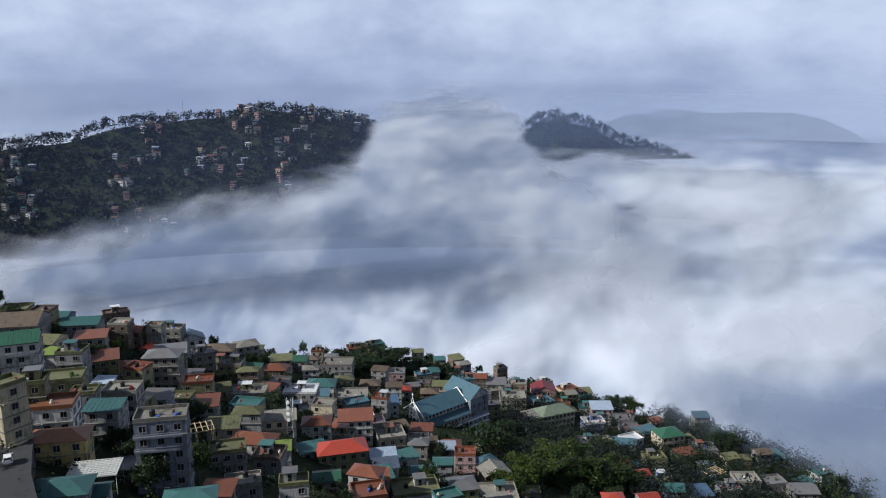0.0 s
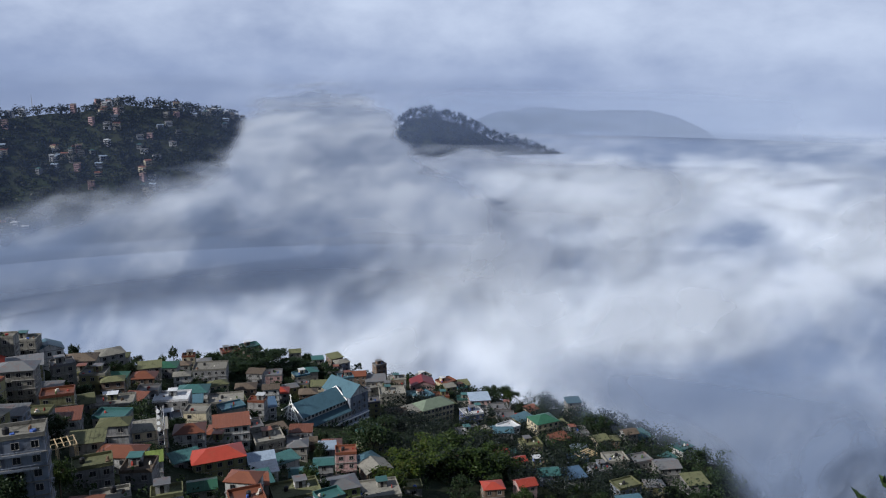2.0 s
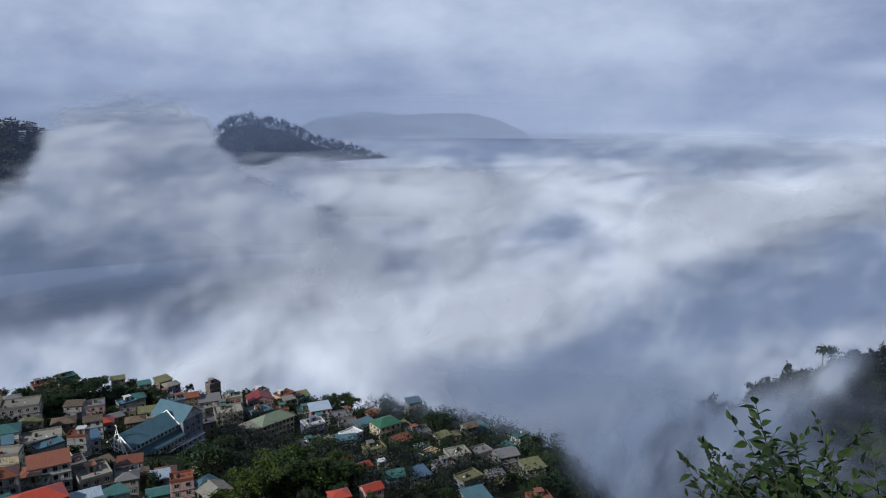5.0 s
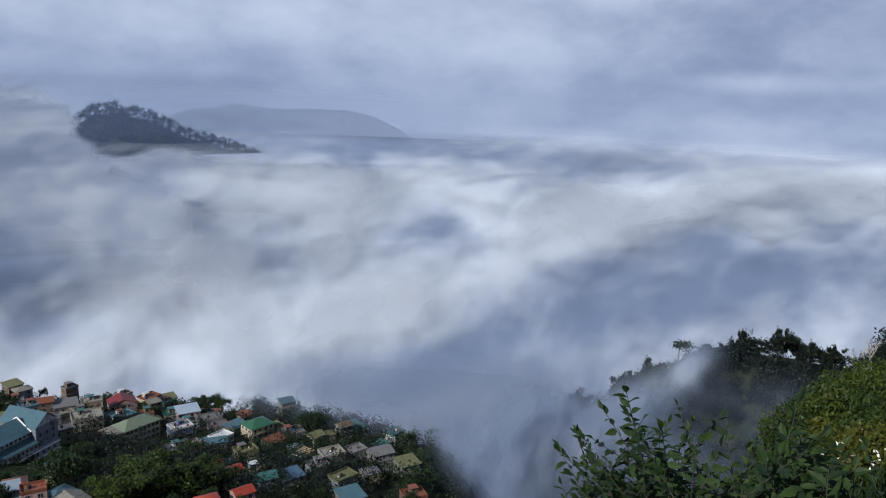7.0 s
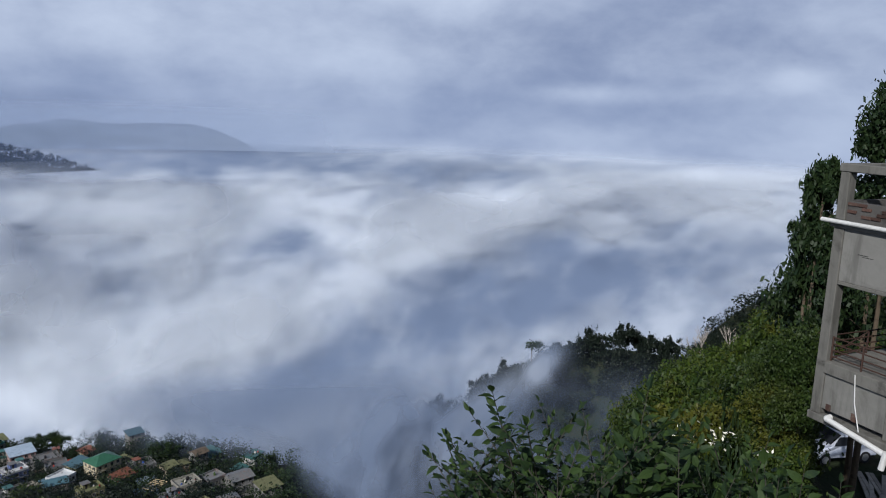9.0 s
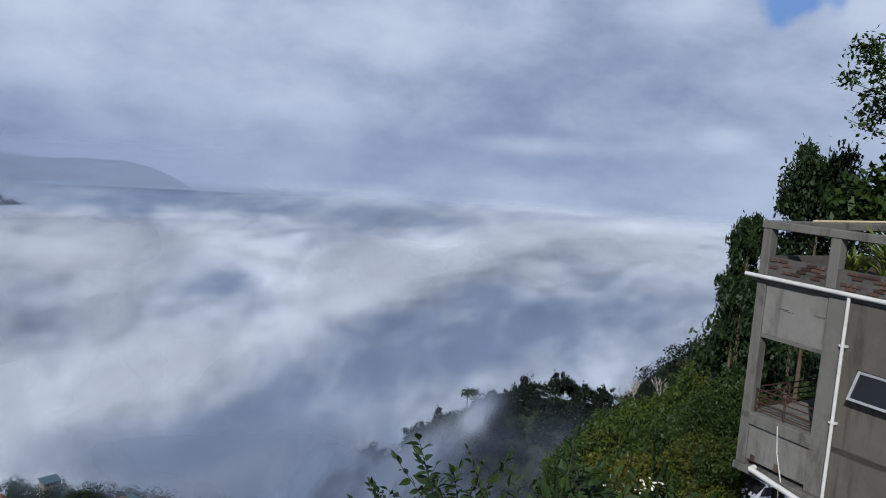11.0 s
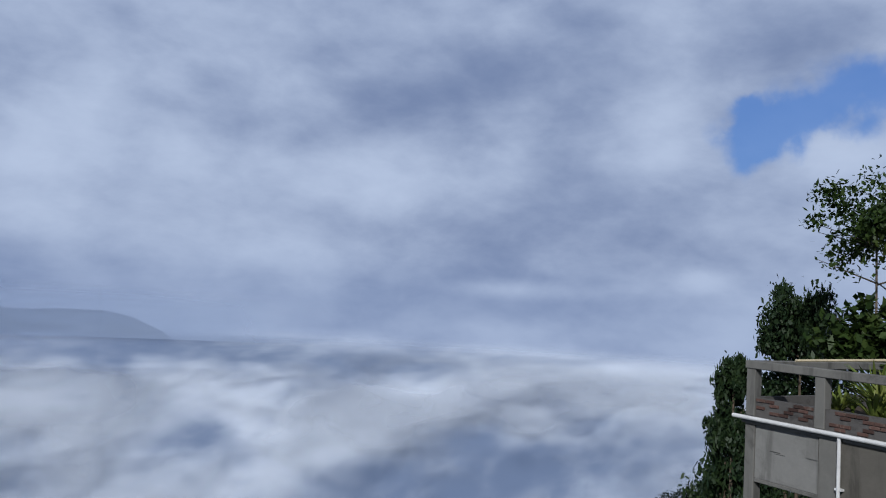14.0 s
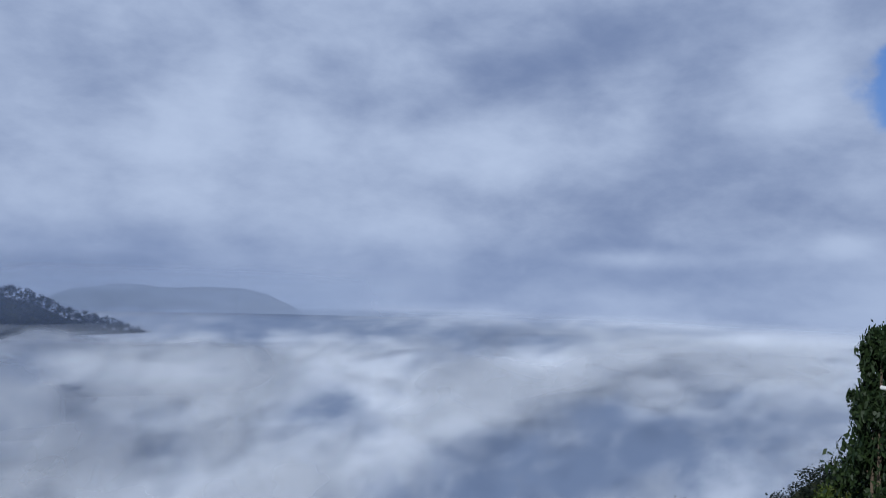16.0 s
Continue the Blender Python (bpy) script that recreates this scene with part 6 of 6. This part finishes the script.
lt = n.n("ShaderNodeBsdfTranslucent", {"Color": lc})
lm = n.n("ShaderNodeMixShader", {0: 0.25, 1: lb.outputs[0], 2: lt.outputs[0]})
n.t.links.new(lm.outputs[0], n.n("ShaderNodeOutputMaterial").inputs[0])
LV, LF = [], []


def blade(at, d, upv, l, w):
    """One curved, folded, pointed leaf."""
    s = d.cross(upv).normalized()
    nrm = s.cross(d).normalized()
    b = len(LV)
    for t, k in ((0.0, 0.08), (0.3, 0.9), (0.62, 0.82), (1.0, 0.03)):
        c = at + d * (l * t) - nrm * (l * 0.22 * t * t)
        LV.append(c - s * (w * k * 0.5) + nrm * (w * 0.16 * k))
        LV.append(c)
        LV.append(c + s * (w * k * 0.5) + nrm * (w * 0.16 * k))
    for i in range(3):
        p = b + i * 3
        LF.append((p, p + 1, p + 4, p + 3))
        LF.append((p + 1, p + 2, p + 5, p + 4))


TOP_AZ = (40.5, 42, 43.5, 45, 46.5, 49.2, 50.5, 52.5, 54.5, 56, 57.4, 59, 62, 66, 71)
TOP_EL = (-26.5, -25.0, -23.5, -22.0, -23.8, -22.3, -23.4, -22.4, -24.5, -24.0, -20.4, -22.6, -22.5, -23.0, -24.5)
near = thing("tree", *spot(53, 6.3), ground_z(*spot(53, 6.3)), 0, "dark glossy-leaved tree rising just below the terrace", "tree")
org = near.matrix_basis.translation
twig = bmesh.new()
hub = Vector((*spot(54, 6.4), -7.5))
zup = Vector((0, 0, 1))
lrg = random.Random(33)
for i in range(270):
    az = lrg.uniform(41, 70) if i > 16 else TOP_AZ[i % 15] + lrg.uniform(-0.2, 0.2)
    el = float(np.interp(az, TOP_AZ, TOP_EL))
    depth = 0.0 if i <= 16 else lrg.random() ** 0.8 * 8.5
    r = lrg.uniform(5.0, 7.2)
    tip = Vector(way_to(az, el - depth)) * (r / math.cos(radians(el - depth)))
    l = lrg.uniform(0.55, 1.0)
    d = (tip - hub).normalized() + Vector((lrg.uniform(-0.8, 0.8), lrg.uniform(-0.8, 0.8), lrg.uniform(0.0, 0.5)))
    if az < 44:
        d += Vector((-0.5, 0.35, -0.15))
    d.normalize()
    a = tip - d * l
    beam(twig, a - org, tip - org, 0.007, 5, r2=0.002)
    beam(twig, a.lerp(hub, 0.55) - org, a - org, 0.014, 5, r2=0.007)
    big = 1.0 if az < 55 else 1.25
    m = int(l / 0.05)
    for k in range(m + 1):
        t = k / m
        p = a.lerp(tip, t)
        side = d.cross(zup).normalized() * (1 if k % 2 else -1)
        ld = (side * lrg.uniform(0.5, 0.9) + d * lrg.uniform(0.3, 0.8) + zup * lrg.uniform(-0.45, 0.25)).normalized()
        if k == m:
            ld = d
        q = lrg.uniform(0.10, 0.165) * big * (1 - 0.3 * t)
        blade(p, ld, (zup * 0.55 + Vector((lrg.uniform(-0.9, 0.9), lrg.uniform(-0.9, 0.9), 0))).normalized(), q, q * 0.52)
LV = [v - org for v in LV]
part("leaves", mesh_from("leaves", [tuple(v) for v in LV], LF, lf), None, near)
part("branchwork", twig, mat("dark_twig", (0.035, 0.032, 0.026), 0.9, 0.3, 6, 0.0), near)
tk = bmesh.new()
beam(tk, (0, 0, -0.3), hub - org + Vector((0, 0, 0.3)), 0.2, 10, r2=0.1)
part("trunk", tk, M_BARK, near)
# two palms on the misty spur
for az, r in ((49.6, 428), (50.1, 431)):
    x, y = spot(az, r)
    ob = thing("palm_tree", x, y, ground_z(x, y), 0, "tall dark palm tree on the misty ridge", "tree", "palms on the ridge")
    bm = bmesh.new()
    H = 17.0 if az < 50 else 14.0
    beam(bm, (0, 0, -0.5), (0, 0, H), 0.35, 7, r2=0.25)
    part("trunk", bm, M_BARK, ob)
    v, f = leaf_quads(nrg.normal(size=(220, 3)) * (1.7, 1.7, 1.1) + (0, 0, H + 0.3), 1.6, 0.6)
    part("crown", mesh_from("crown", v, f, L_DARK), None, ob)
